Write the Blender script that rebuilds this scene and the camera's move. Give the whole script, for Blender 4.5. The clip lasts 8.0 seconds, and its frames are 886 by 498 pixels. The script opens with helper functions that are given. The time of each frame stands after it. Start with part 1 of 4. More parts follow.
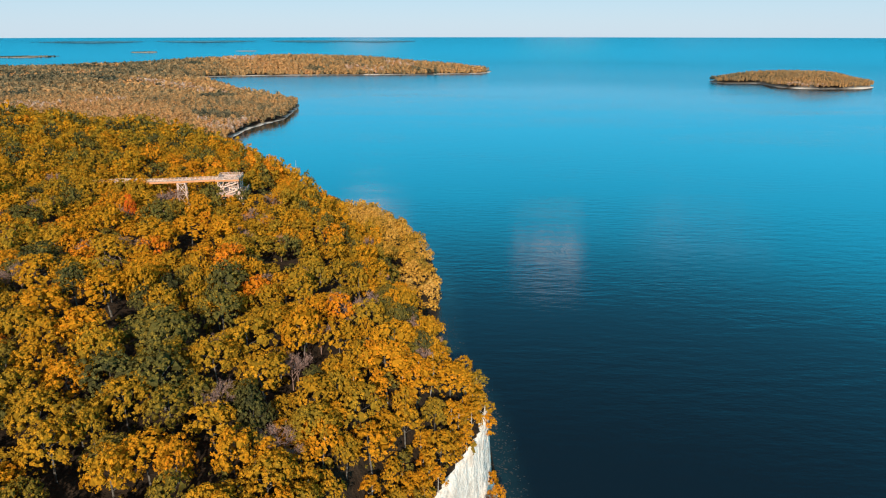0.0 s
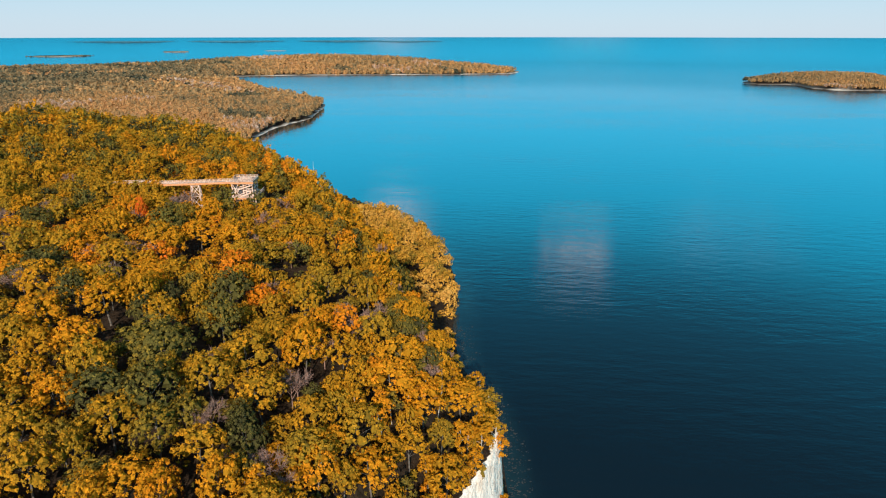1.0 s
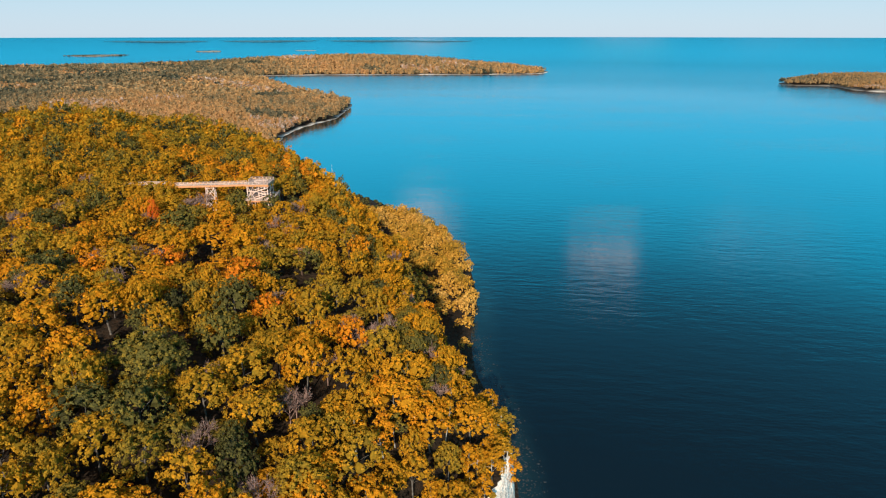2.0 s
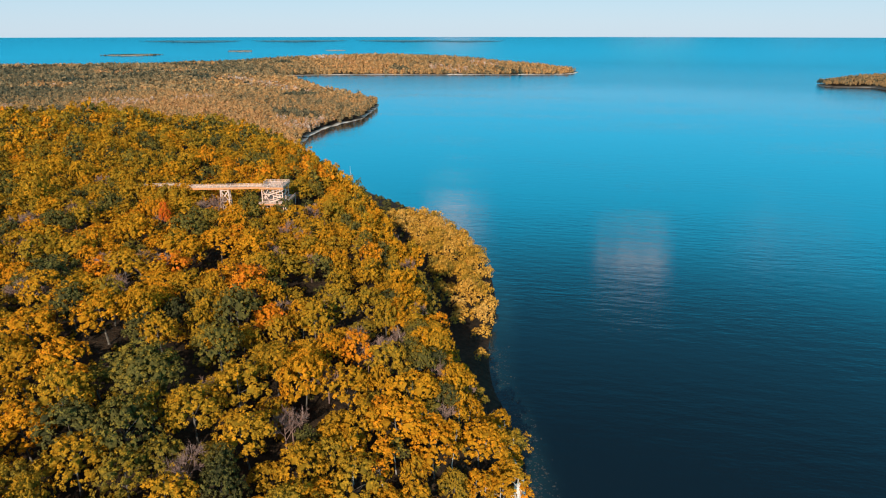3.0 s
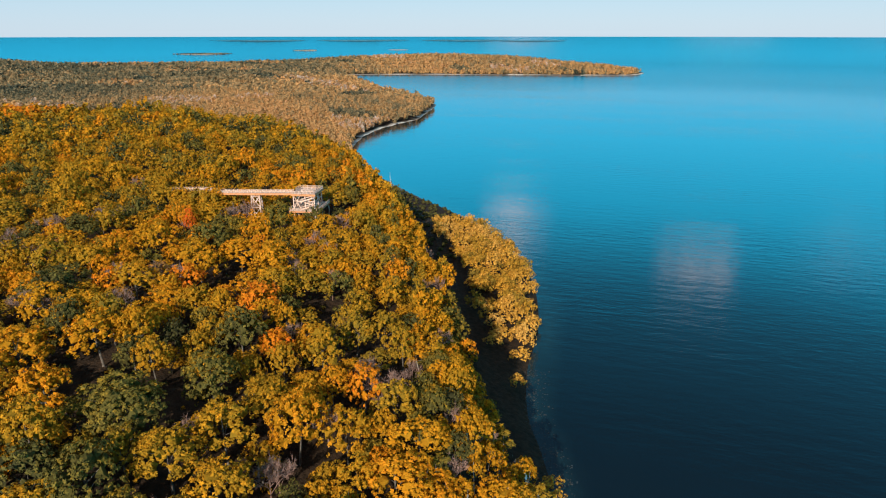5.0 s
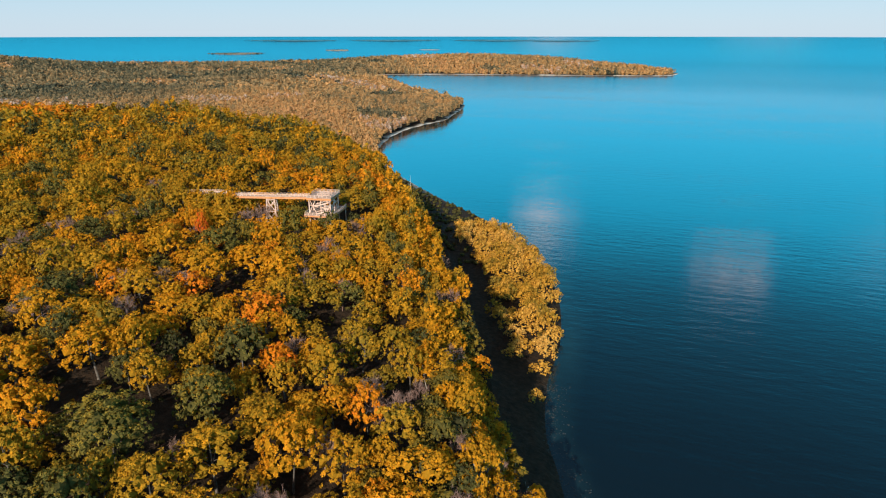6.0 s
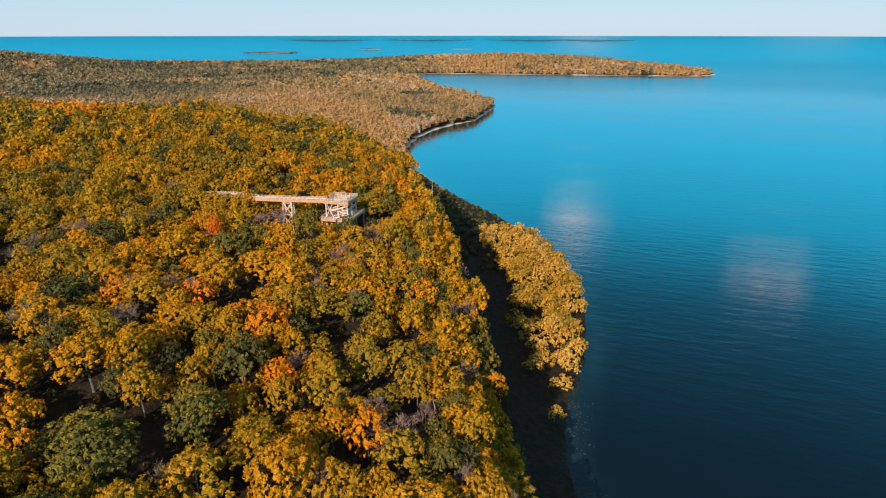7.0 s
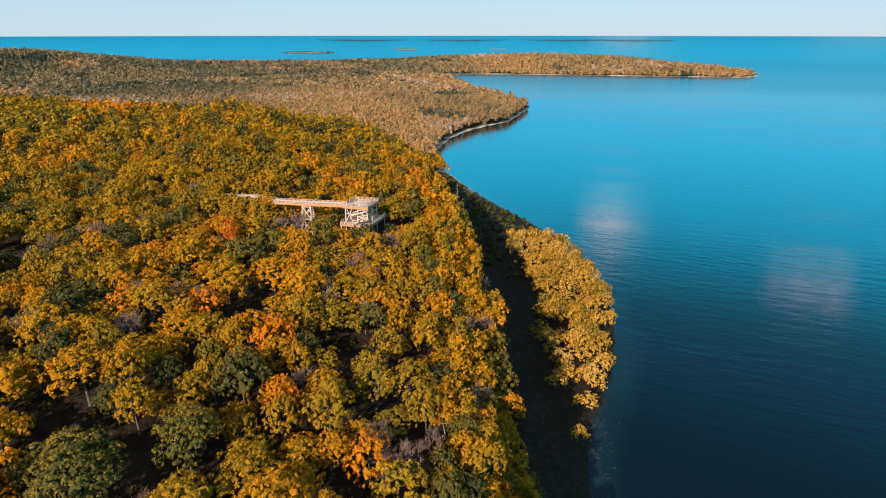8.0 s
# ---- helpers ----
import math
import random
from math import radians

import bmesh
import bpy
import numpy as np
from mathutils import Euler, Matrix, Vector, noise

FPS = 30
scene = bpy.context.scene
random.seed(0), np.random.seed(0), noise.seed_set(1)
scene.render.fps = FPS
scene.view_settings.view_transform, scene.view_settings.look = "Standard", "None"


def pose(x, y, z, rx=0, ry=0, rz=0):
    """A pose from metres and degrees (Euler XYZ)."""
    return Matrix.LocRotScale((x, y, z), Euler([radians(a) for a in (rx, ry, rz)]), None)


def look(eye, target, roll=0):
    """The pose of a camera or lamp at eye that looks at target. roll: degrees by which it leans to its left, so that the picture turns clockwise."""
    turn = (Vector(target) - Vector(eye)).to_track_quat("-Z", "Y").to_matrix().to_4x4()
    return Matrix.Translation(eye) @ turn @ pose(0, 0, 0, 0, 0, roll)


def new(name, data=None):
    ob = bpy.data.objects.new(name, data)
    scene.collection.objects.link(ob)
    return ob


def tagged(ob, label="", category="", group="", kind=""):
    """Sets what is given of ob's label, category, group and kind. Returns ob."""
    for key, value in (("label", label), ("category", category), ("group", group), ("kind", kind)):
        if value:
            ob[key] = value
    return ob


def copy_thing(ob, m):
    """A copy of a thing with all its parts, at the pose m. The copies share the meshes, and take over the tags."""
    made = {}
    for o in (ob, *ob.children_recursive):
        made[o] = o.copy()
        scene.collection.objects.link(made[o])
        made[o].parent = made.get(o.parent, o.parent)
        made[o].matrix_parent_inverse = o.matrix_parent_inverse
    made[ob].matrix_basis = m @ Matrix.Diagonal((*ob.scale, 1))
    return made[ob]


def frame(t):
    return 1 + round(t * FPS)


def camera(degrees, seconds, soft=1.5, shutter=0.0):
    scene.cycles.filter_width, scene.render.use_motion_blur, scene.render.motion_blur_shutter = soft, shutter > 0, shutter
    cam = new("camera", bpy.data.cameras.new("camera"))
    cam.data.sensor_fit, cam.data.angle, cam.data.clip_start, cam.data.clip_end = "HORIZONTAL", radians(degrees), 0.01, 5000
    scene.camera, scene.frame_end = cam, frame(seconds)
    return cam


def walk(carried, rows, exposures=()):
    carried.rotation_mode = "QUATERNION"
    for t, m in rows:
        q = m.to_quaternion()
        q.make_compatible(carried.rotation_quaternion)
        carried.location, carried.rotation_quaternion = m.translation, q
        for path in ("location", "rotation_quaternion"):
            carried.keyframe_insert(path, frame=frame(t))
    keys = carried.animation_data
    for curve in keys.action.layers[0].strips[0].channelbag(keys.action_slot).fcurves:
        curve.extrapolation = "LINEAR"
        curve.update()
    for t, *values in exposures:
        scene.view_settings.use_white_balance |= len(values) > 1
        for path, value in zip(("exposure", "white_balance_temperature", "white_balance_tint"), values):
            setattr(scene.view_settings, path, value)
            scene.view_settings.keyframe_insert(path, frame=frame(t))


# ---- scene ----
cam = camera(69.1, 8.0, soft=1.1)
PATH = [
    (0, (1.415, 1.314, 150.907), (1.415, 3.21, 150.271), 0.0),
    (0.5, (3.615, 6.854, 150.883), (3.575, 8.75, 150.247), 0.0),
    (1, (5.759, 12.425, 150.855), (5.679, 14.319, 150.219), 0.0),
    (1.5, (7.809, 18.059, 150.826), (7.687, 19.951, 150.19), 0.0),
    (3, (13.467, 35.014, 150.67), (13.219, 36.894, 150.033), 0.0),
    (3.5, (15.195, 40.789, 150.655), (14.904, 42.663, 150.019), 0.0),
    (4, (16.802, 46.628, 150.631), (16.467, 48.494, 149.994), 0.0),
    (4.5, (18.22, 52.488, 150.627), (17.84, 54.346, 149.989), 0.0),
    (6, (21.701, 70.366, 150.738), (21.19, 72.191, 150.1), 0.0),
    (6.5, (22.634, 76.269, 150.756), (22.078, 78.081, 150.117), 0.0),
    (7, (23.377, 82.186, 150.776), (22.776, 83.983, 150.136), 0.0),
    (7.5, (23.995, 88.174, 150.787), (23.345, 89.954, 150.147), 0.0),
    (8, (24.549, 94.173, 150.781), (23.851, 95.934, 150.141), 0.0),
]
walk(cam, [(t, look(eye, target, roll)) for t, eye, target, roll in PATH])


# ---- world, sun ----
SUN_EL, SUN_AZ = radians(26.5), radians(0.5)  # low morning sun almost straight behind the camera
SKY_GAIN = 0.085
world = bpy.data.worlds.new("sky")
scene.world = world
world.use_nodes = True
wn, wl = world.node_tree.nodes, world.node_tree.links
sky = wn.new("ShaderNodeTexSky")
sky.sky_type = "NISHITA"
sky.sun_disc = False
sky.sun_elevation = SUN_EL
sky.sun_rotation = math.pi + SUN_AZ
sky.air_density, sky.dust_density, sky.ozone_density = 1.0, 0.6, 3.0

way = wn.new("ShaderNodeTexCoord").outputs["Generated"]
axes = wn.new("ShaderNodeSeparateXYZ")
wl.new(way, axes.inputs[0])


def sky_math(op, p, q=None, r=None):
    m = wn.new("ShaderNodeMath")
    m.operation = op
    for k, v in enumerate((p, q, r)):
        if isinstance(v, (int, float)):
            m.inputs[k].default_value = v
        elif v is not None:
            wl.new(v, m.inputs[k])
    return m.outputs[0]


# pale horizon; vivid band added to tint the lake, lighter zenith to fill shade
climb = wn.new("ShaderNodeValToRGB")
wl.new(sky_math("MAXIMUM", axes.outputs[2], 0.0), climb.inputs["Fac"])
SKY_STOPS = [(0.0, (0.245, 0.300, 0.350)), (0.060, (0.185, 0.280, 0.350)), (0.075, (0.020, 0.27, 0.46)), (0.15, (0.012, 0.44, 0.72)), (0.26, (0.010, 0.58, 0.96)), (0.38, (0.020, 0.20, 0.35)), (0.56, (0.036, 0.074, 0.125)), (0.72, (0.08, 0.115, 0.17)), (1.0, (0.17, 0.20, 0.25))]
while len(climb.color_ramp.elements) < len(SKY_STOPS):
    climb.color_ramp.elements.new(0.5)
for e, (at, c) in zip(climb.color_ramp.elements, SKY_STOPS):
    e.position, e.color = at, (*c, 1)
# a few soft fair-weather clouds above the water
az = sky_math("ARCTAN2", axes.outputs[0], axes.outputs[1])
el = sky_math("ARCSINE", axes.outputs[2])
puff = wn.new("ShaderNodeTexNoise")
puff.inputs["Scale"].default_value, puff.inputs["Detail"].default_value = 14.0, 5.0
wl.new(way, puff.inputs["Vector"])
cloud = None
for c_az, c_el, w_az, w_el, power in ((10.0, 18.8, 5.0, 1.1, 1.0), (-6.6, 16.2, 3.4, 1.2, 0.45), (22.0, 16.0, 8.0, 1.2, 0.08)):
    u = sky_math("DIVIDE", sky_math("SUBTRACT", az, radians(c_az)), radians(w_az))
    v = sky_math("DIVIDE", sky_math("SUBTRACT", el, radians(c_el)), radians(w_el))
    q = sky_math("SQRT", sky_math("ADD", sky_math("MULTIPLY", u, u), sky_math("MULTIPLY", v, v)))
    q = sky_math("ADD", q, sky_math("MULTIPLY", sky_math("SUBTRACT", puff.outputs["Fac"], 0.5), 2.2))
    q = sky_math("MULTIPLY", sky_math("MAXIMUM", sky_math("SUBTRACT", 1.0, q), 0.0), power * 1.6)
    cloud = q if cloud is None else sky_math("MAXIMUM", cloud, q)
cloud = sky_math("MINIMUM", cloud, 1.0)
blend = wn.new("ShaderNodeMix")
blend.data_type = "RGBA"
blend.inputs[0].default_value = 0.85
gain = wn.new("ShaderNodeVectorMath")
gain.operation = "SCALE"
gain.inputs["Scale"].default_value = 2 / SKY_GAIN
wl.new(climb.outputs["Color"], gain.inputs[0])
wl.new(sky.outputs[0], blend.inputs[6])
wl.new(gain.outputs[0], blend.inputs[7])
veil = wn.new("ShaderNodeMix")
veil.data_type = "RGBA"
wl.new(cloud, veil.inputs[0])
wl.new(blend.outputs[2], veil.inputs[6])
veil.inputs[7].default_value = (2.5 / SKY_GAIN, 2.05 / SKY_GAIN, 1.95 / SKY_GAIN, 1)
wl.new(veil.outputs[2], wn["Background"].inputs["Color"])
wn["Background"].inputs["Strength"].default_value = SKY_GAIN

sun = new("sun", bpy.data.lights.new("sun", "SUN"))
scene.view_settings.exposure = 0.38
sun.data.energy, sun.data.angle, sun.data.color = 5.0, radians(0.6), (1.0, 0.92, 0.80)
toward = Vector((math.sin(SUN_AZ) * math.cos(SUN_EL), math.cos(SUN_AZ) * math.cos(SUN_EL), -math.sin(SUN_EL)))
sun.matrix_world = look((0, -200, 400), Vector((0, -200, 400)) + toward)


# ---- materials ----
def nodes_of(name):
    m = bpy.data.materials.new(name)
    m.use_nodes = True
    return m, m.node_tree.nodes, m.node_tree.links


def noise_node(n, l, scale, detail=4.0, coord=None, rough=0.6):
    t = n.new("ShaderNodeTexNoise")
    t.inputs["Scale"].default_value, t.inputs["Detail"].default_value = scale, detail
    t.inputs["Roughness"].default_value = rough
    if coord is not None:
        l.new(coord, t.inputs["Vector"])
    return t.outputs["Fac"]


def ramp_node(n, l, fac, stops):
    r = n.new("ShaderNodeValToRGB")
    e = r.color_ramp.elements
    while len(e) < len(stops):
        e.new(0.5)
    for k, (p, c) in zip(e, stops):
        k.position, k.color = p, (*c, 1)
    l.new(fac, r.inputs["Fac"])
    return r.outputs["Color"]


def math_node(n, l, op, a, b=None, clamp=False):
    m = n.new("ShaderNodeMath")
    m.operation, m.use_clamp = op, clamp
    for k, v in ((0, a), (1, b)):
        if v is None:
            continue
        if isinstance(v, (int, float)):
            m.inputs[k].default_value = v
        else:
            l.new(v, m.inputs[k])
    return m.outputs[0]


def mix_node(n, l, fac, a, b, blend="MIX"):
    m = n.new("ShaderNodeMix")
    m.data_type, m.blend_type = "RGBA", blend
    for k, v in ((0, fac), (6, a), (7, b)):
        if isinstance(v, (int, float)):
            m.inputs[k].default_value = v
        elif isinstance(v, tuple):
            m.inputs[k].default_value = (*v, 1)
        else:
            l.new(v, m.inputs[k])
    return m.outputs[2]


def bump_node(n, l, height, strength, distance, normal=None):
    b = n.new("ShaderNodeBump")
    b.inputs["Strength"].default_value, b.inputs["Distance"].default_value = strength, distance
    l.new(height, b.inputs["Height"])
    if normal is not None:
        l.new(normal, b.inputs["Normal"])
    return b.outputs["Normal"]


LEAF_STOPS = [
    (0.0, (0.056, 0.052, 0.022)), (0.16, (0.130, 0.106, 0.026)), (0.34, (0.30, 0.172, 0.017)),
    (0.55, (0.51, 0.216, 0.012)), (0.74, (0.62, 0.202, 0.013)), (0.88, (0.60, 0.140, 0.014)), (1.0, (0.70, 0.080, 0.018)),
]


# blue raised in every stop: distance haze put into the leaf colour
HAZED_BROWN_STOPS = [
    (0.0, (0.044, 0.052, 0.038)), (0.2, (0.15, 0.120, 0.066)), (0.4, (0.29, 0.182, 0.086)),
    (0.6, (0.44, 0.230, 0.086)), (0.85, (0.50, 0.232, 0.090)), (1.0, (0.43, 0.32, 0.25)),
]

GAP_SHADE = 0.8  # noise darkening that paints shade into gaps between leaf clumps
PALE_STOPS = [(0.0, (0.10, 0.09, 0.03)), (0.3, (0.36, 0.20, 0.026)), (0.6, (0.55, 0.27, 0.034)), (1.0, (0.66, 0.36, 0.085))]


def leaf_material(name, from_object, stops=LEAF_STOPS):
    """Autumn leaves: the tree's own tint (object colour or an attribute), varied from leaf to leaf."""
    m, n, l = nodes_of(name)
    gap_shade = GAP_SHADE if stops is not HAZED_BROWN_STOPS else 0.35
    if from_object:
        info = n.new("ShaderNodeObjectInfo")
        sep = n.new("ShaderNodeSeparateColor")
        l.new(info.outputs["Color"], sep.inputs[0])
        tint = sep.outputs[0]
    else:
        a = n.new("ShaderNodeAttribute")
        a.attribute_name = "tint"
        tint = a.outputs["Fac"]
    leaf = n.new("ShaderNodeAttribute")
    leaf.attribute_name = "leaf"
    geo = n.new("ShaderNodeNewGeometry")
    patch = noise_node(n, l, 0.35, 3.0, geo.outputs["Position"])
    v = math_node(n, l, "ADD", tint, math_node(n, l, "MULTIPLY", math_node(n, l, "SUBTRACT", leaf.outputs["Fac"], 0.5), 0.16))
    v = math_node(n, l, "ADD", v, math_node(n, l, "MULTIPLY", math_node(n, l, "SUBTRACT", patch, 0.5), 0.32), True)
    col = ramp_node(n, l, v, stops)
    hsv = n.new("ShaderNodeHueSaturation")
    l.new(col, hsv.inputs["Color"])
    hsv_value = math_node(n, l, "ADD", math_node(n, l, "MULTIPLY", leaf.outputs["Fac"], 0.60 if stops is not HAZED_BROWN_STOPS else 0.34), 0.80 if stops is not HAZED_BROWN_STOPS else 0.99)
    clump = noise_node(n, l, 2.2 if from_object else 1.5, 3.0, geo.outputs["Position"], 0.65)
    value = math_node(n, l, "MULTIPLY", hsv_value, math_node(n, l, "ADD", math_node(n, l, "MULTIPLY", clump, gap_shade), 1.0 - (0.52 if from_object else 0.56) * gap_shade))
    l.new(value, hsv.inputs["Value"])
    d, tr, mx, out = n.new("ShaderNodeBsdfDiffuse"), n.new("ShaderNodeBsdfTranslucent"), n.new("ShaderNodeMixShader"), n["Material Output"]
    l.new(hsv.outputs[0], d.inputs["Color"])
    l.new(hsv.outputs[0], tr.inputs["Color"])
    mx.inputs[0].default_value = 0.26
    l.new(d.outputs[0], mx.inputs[1])
    l.new(tr.outputs[0], mx.inputs[2])
    nm = bump_node(n, l, noise_node(n, l, 1.7 if from_object else 1.3, 3.0, geo.outputs["Position"], 0.7), 0.25 if from_object else 0.5, 0.7)
    l.new(nm, d.inputs["Normal"])
    l.new(mx.outputs[0], out.inputs["Surface"])
    n.remove(n["Principled BSDF"])
    return m


def plain_material(name, stops, scale, rough=0.8, bump=0.3, fine=6.0, metal=0.0, spread=True):
    """A surface with colour from coarse and fine noise, and fine relief."""
    m, n, l = nodes_of(name)
    geo = n.new("ShaderNodeNewGeometry")
    a = noise_node(n, l, scale, 5.0, geo.outputs["Position"])
    b = noise_node(n, l, scale * fine, 4.0, geo.outputs["Position"])
    f = math_node(n, l, "ADD", math_node(n, l, "MULTIPLY", a, 0.65), math_node(n, l, "MULTIPLY", b, 0.35))
    if spread:
        f = math_node(n, l, "ADD", math_node(n, l, "MULTIPLY", math_node(n, l, "SUBTRACT", f, 0.5), 2.2), 0.5, True)
    p = n["Principled BSDF"]
    l.new(ramp_node(n, l, f, stops), p.inputs["Base Color"])
    p.inputs["Roughness"].default_value, p.inputs["Metallic"].default_value = rough, metal
    l.new(bump_node(n, l, b, bump, 0.1), p.inputs["Normal"])
    return m


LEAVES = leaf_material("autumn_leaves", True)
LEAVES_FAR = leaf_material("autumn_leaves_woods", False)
LEAVES_BROWN = leaf_material("brown_woods_haze_painted", False, HAZED_BROWN_STOPS)
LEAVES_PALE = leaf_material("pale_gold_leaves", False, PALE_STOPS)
BARK = plain_material("grey_bark", [(0.2, (0.05, 0.038, 0.028)), (0.8, (0.17, 0.14, 0.11))], 1.5)
PALE_BARK = plain_material("pale_bark", [(0.2, (0.30, 0.25, 0.20)), (0.8, (0.62, 0.55, 0.46))], 1.5)
TWIGS = plain_material("bare_twigs", [(0.2, (0.17, 0.095, 0.07)), (0.8, (0.34, 0.20, 0.15))], 0.8)
TIMBER = plain_material("weathered_timber", [(0.1, (0.56, 0.34, 0.24)), (0.9, (0.82, 0.58, 0.45))], 0.9)
TIMBER_FLOOR = plain_material("worn_deck_boards", [(0.1, (0.24, 0.14, 0.095)), (0.9, (0.40, 0.26, 0.19))], 0.9)
TIMBER_SIDE = plain_material("fresh_timber", [(0.1, (0.46, 0.17, 0.06)), (0.9, (0.62, 0.28, 0.12))], 0.9)
# air haze painted as a blue base colour on the farthest isles
HAZE = plain_material("far_shore_haze_painted", [(0.2, (0.015, 0.09, 0.13)), (0.8, (0.04, 0.14, 0.19))], 0.02)
GRAVEL = plain_material("shore_gravel", [(0.2, (0.14, 0.11, 0.08)), (0.8, (0.34, 0.28, 0.21))], 0.3)
STONE = plain_material("wet_stones", [(0.1, (0.015, 0.014, 0.012)), (0.7, (0.03, 0.028, 0.025)), (0.99, (0.07, 0.066, 0.06))], 0.9)

# ground: leaf litter, pale limestone on the near cliff, pale strand at the water
GROUND, n, l = nodes_of("forest_floor")
geo = n.new("ShaderNodeNewGeometry")
# litter darker than its real brown, putting forest shade into the colour
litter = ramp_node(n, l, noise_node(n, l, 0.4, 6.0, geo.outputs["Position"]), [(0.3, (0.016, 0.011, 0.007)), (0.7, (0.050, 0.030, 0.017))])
rock = ramp_node(n, l, noise_node(n, l, 0.22, 7.0, geo.outputs["Position"]), [(0.25, (0.60, 0.44, 0.32)), (0.5, (0.88, 0.74, 0.60)), (0.8, (0.93, 0.82, 0.69))])
strand = ramp_node(n, l, noise_node(n, l, 0.5, 7.0, geo.outputs["Position"]), [(0.3, (0.52, 0.43, 0.34)), (0.7, (0.84, 0.74, 0.62))])
att = n.new("ShaderNodeAttribute")
att.attribute_name = "strand"
cut = n.new("ShaderNodeAttribute")
cut.attribute_name = "cliff"
edge = noise_node(n, l, 0.35, 5.0, geo.outputs["Position"])
steep = math_node(n, l, "MULTIPLY", math_node(n, l, "SUBTRACT", math_node(n, l, "ADD", cut.outputs["Fac"], math_node(n, l, "MULTIPLY", edge, 0.5)), 0.7), 6.0, True)
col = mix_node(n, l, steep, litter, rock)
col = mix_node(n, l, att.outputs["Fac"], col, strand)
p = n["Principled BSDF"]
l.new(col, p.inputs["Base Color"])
p.inputs["Roughness"].default_value, p.inputs["Specular IOR Level"].default_value = 0.95, 0.08
l.new(bump_node(n, l, noise_node(n, l, 0.7, 8.0, geo.outputs["Position"]), 0.8, 1.2), p.inputs["Normal"])

# lake water: dark body, green-blue over the shallow bed, wind ripples of two sizes
WATER, n, l = nodes_of("lake_water")
geo = n.new("ShaderNodeNewGeometry")
att = n.new("ShaderNodeAttribute")
att.attribute_name = "shallow"
bed = math_node(n, l, "MULTIPLY", att.outputs["Fac"], math_node(n, l, "ADD", noise_node(n, l, 0.12, 6.0, geo.outputs["Position"]), 0.2))
p = n["Principled BSDF"]
l.new(mix_node(n, l, bed, (0.001, 0.008, 0.013), (0.010, 0.036, 0.042)), p.inputs["Base Color"])
p.inputs["IOR"].default_value = 1.333
away = n.new("ShaderNodeAttribute")
away.attribute_name = "away"  # open water, roughened by the wind
l.new(math_node(n, l, "ADD", math_node(n, l, "MULTIPLY", away.outputs["Fac"], 0.14), 0.08), p.inputs["Roughness"])
far = n.new("ShaderNodeAttribute")
far.attribute_name = "far"  # the lifted rim lies at a steeper angle than level water would: less gloss there
l.new(math_node(n, l, "SUBTRACT", 0.5, math_node(n, l, "MULTIPLY", far.outputs["Fac"], 0.04)), p.inputs["Specular IOR Level"])
level = n.new("ShaderNodeMix")
level.data_type = "VECTOR"
l.new(math_node(n, l, "MULTIPLY", far.outputs["Fac"], 0.25), level.inputs[0])
l.new(geo.outputs["Normal"], level.inputs[4])
level.inputs[5].default_value = (0, 0, 1)
mp = n.new("ShaderNodeMapping")
mp.inputs["Rotation"].default_value = (0, 0, radians(14))
mp.inputs["Scale"].default_value = (0.34, 1.0, 1.0)
l.new(geo.outputs["Position"], mp.inputs["Vector"])
# breeze: streaks of stirred water between calmer slicks
breeze = noise_node(n, l, 0.007, 4.0, mp.outputs[0], 0.6)
stir = math_node(n, l, "MULTIPLY", math_node(n, l, "SUBTRACT", breeze, 0.36), 3.4, True)
swell = noise_node(n, l, 0.16, 3.0, mp.outputs[0], 0.55)
ripple = noise_node(n, l, 0.7, 3.0, mp.outputs[0], 0.6)
b1 = n.new("ShaderNodeBump")
b1.inputs["Distance"].default_value = 1.6
l.new(math_node(n, l, "ADD", math_node(n, l, "MULTIPLY", stir, 0.15), 0.04), b1.inputs["Strength"])
l.new(swell, b1.inputs["Height"])
l.new(level.outputs[1], b1.inputs["Normal"])
b2 = n.new("ShaderNodeBump")
b2.inputs["Distance"].default_value = 0.35
l.new(math_node(n, l, "ADD", math_node(n, l, "MULTIPLY", stir, 0.16), 0.04), b2.inputs["Strength"])
l.new(ripple, b2.inputs["Height"])
l.new(b1.outputs[0], b2.inputs["Normal"])
l.new(b2.outputs[0], p.inputs["Normal"])


# ---- mesh helpers ----
def mesh_of(name, verts, quads=None, tris=None, attrs=None, soft=False):
    me = bpy.data.meshes.new(name)
    verts = np.asarray(verts, np.float32)
    quads = np.zeros((0, 4), np.int32) if quads is None or len(quads) == 0 else np.asarray(quads, np.int32)
    tris = np.zeros((0, 3), np.int32) if tris is None or len(tris) == 0 else np.asarray(tris, np.int32)
    me.vertices.add(len(verts))
    me.vertices.foreach_set("co", verts.ravel())
    loops = np.concatenate([quads.ravel(), tris.ravel()])
    me.loops.add(len(loops))
    me.loops.foreach_set("vertex_index", loops)
    me.polygons.add(len(quads) + len(tris))
    me.polygons.foreach_set("loop_start", np.concatenate([np.arange(len(quads)) * 4, len(quads) * 4 + np.arange(len(tris)) * 3]).astype(np.int32))
    me.polygons.foreach_set("use_smooth", np.full(len(quads) + len(tris), bool(soft)))
    for key, values in (attrs or {}).items():
        me.attributes.new(key, "FLOAT", "POINT").data.foreach_set("value", np.asarray(values, np.float32))
    me.update(calc_edges=True)
    return me


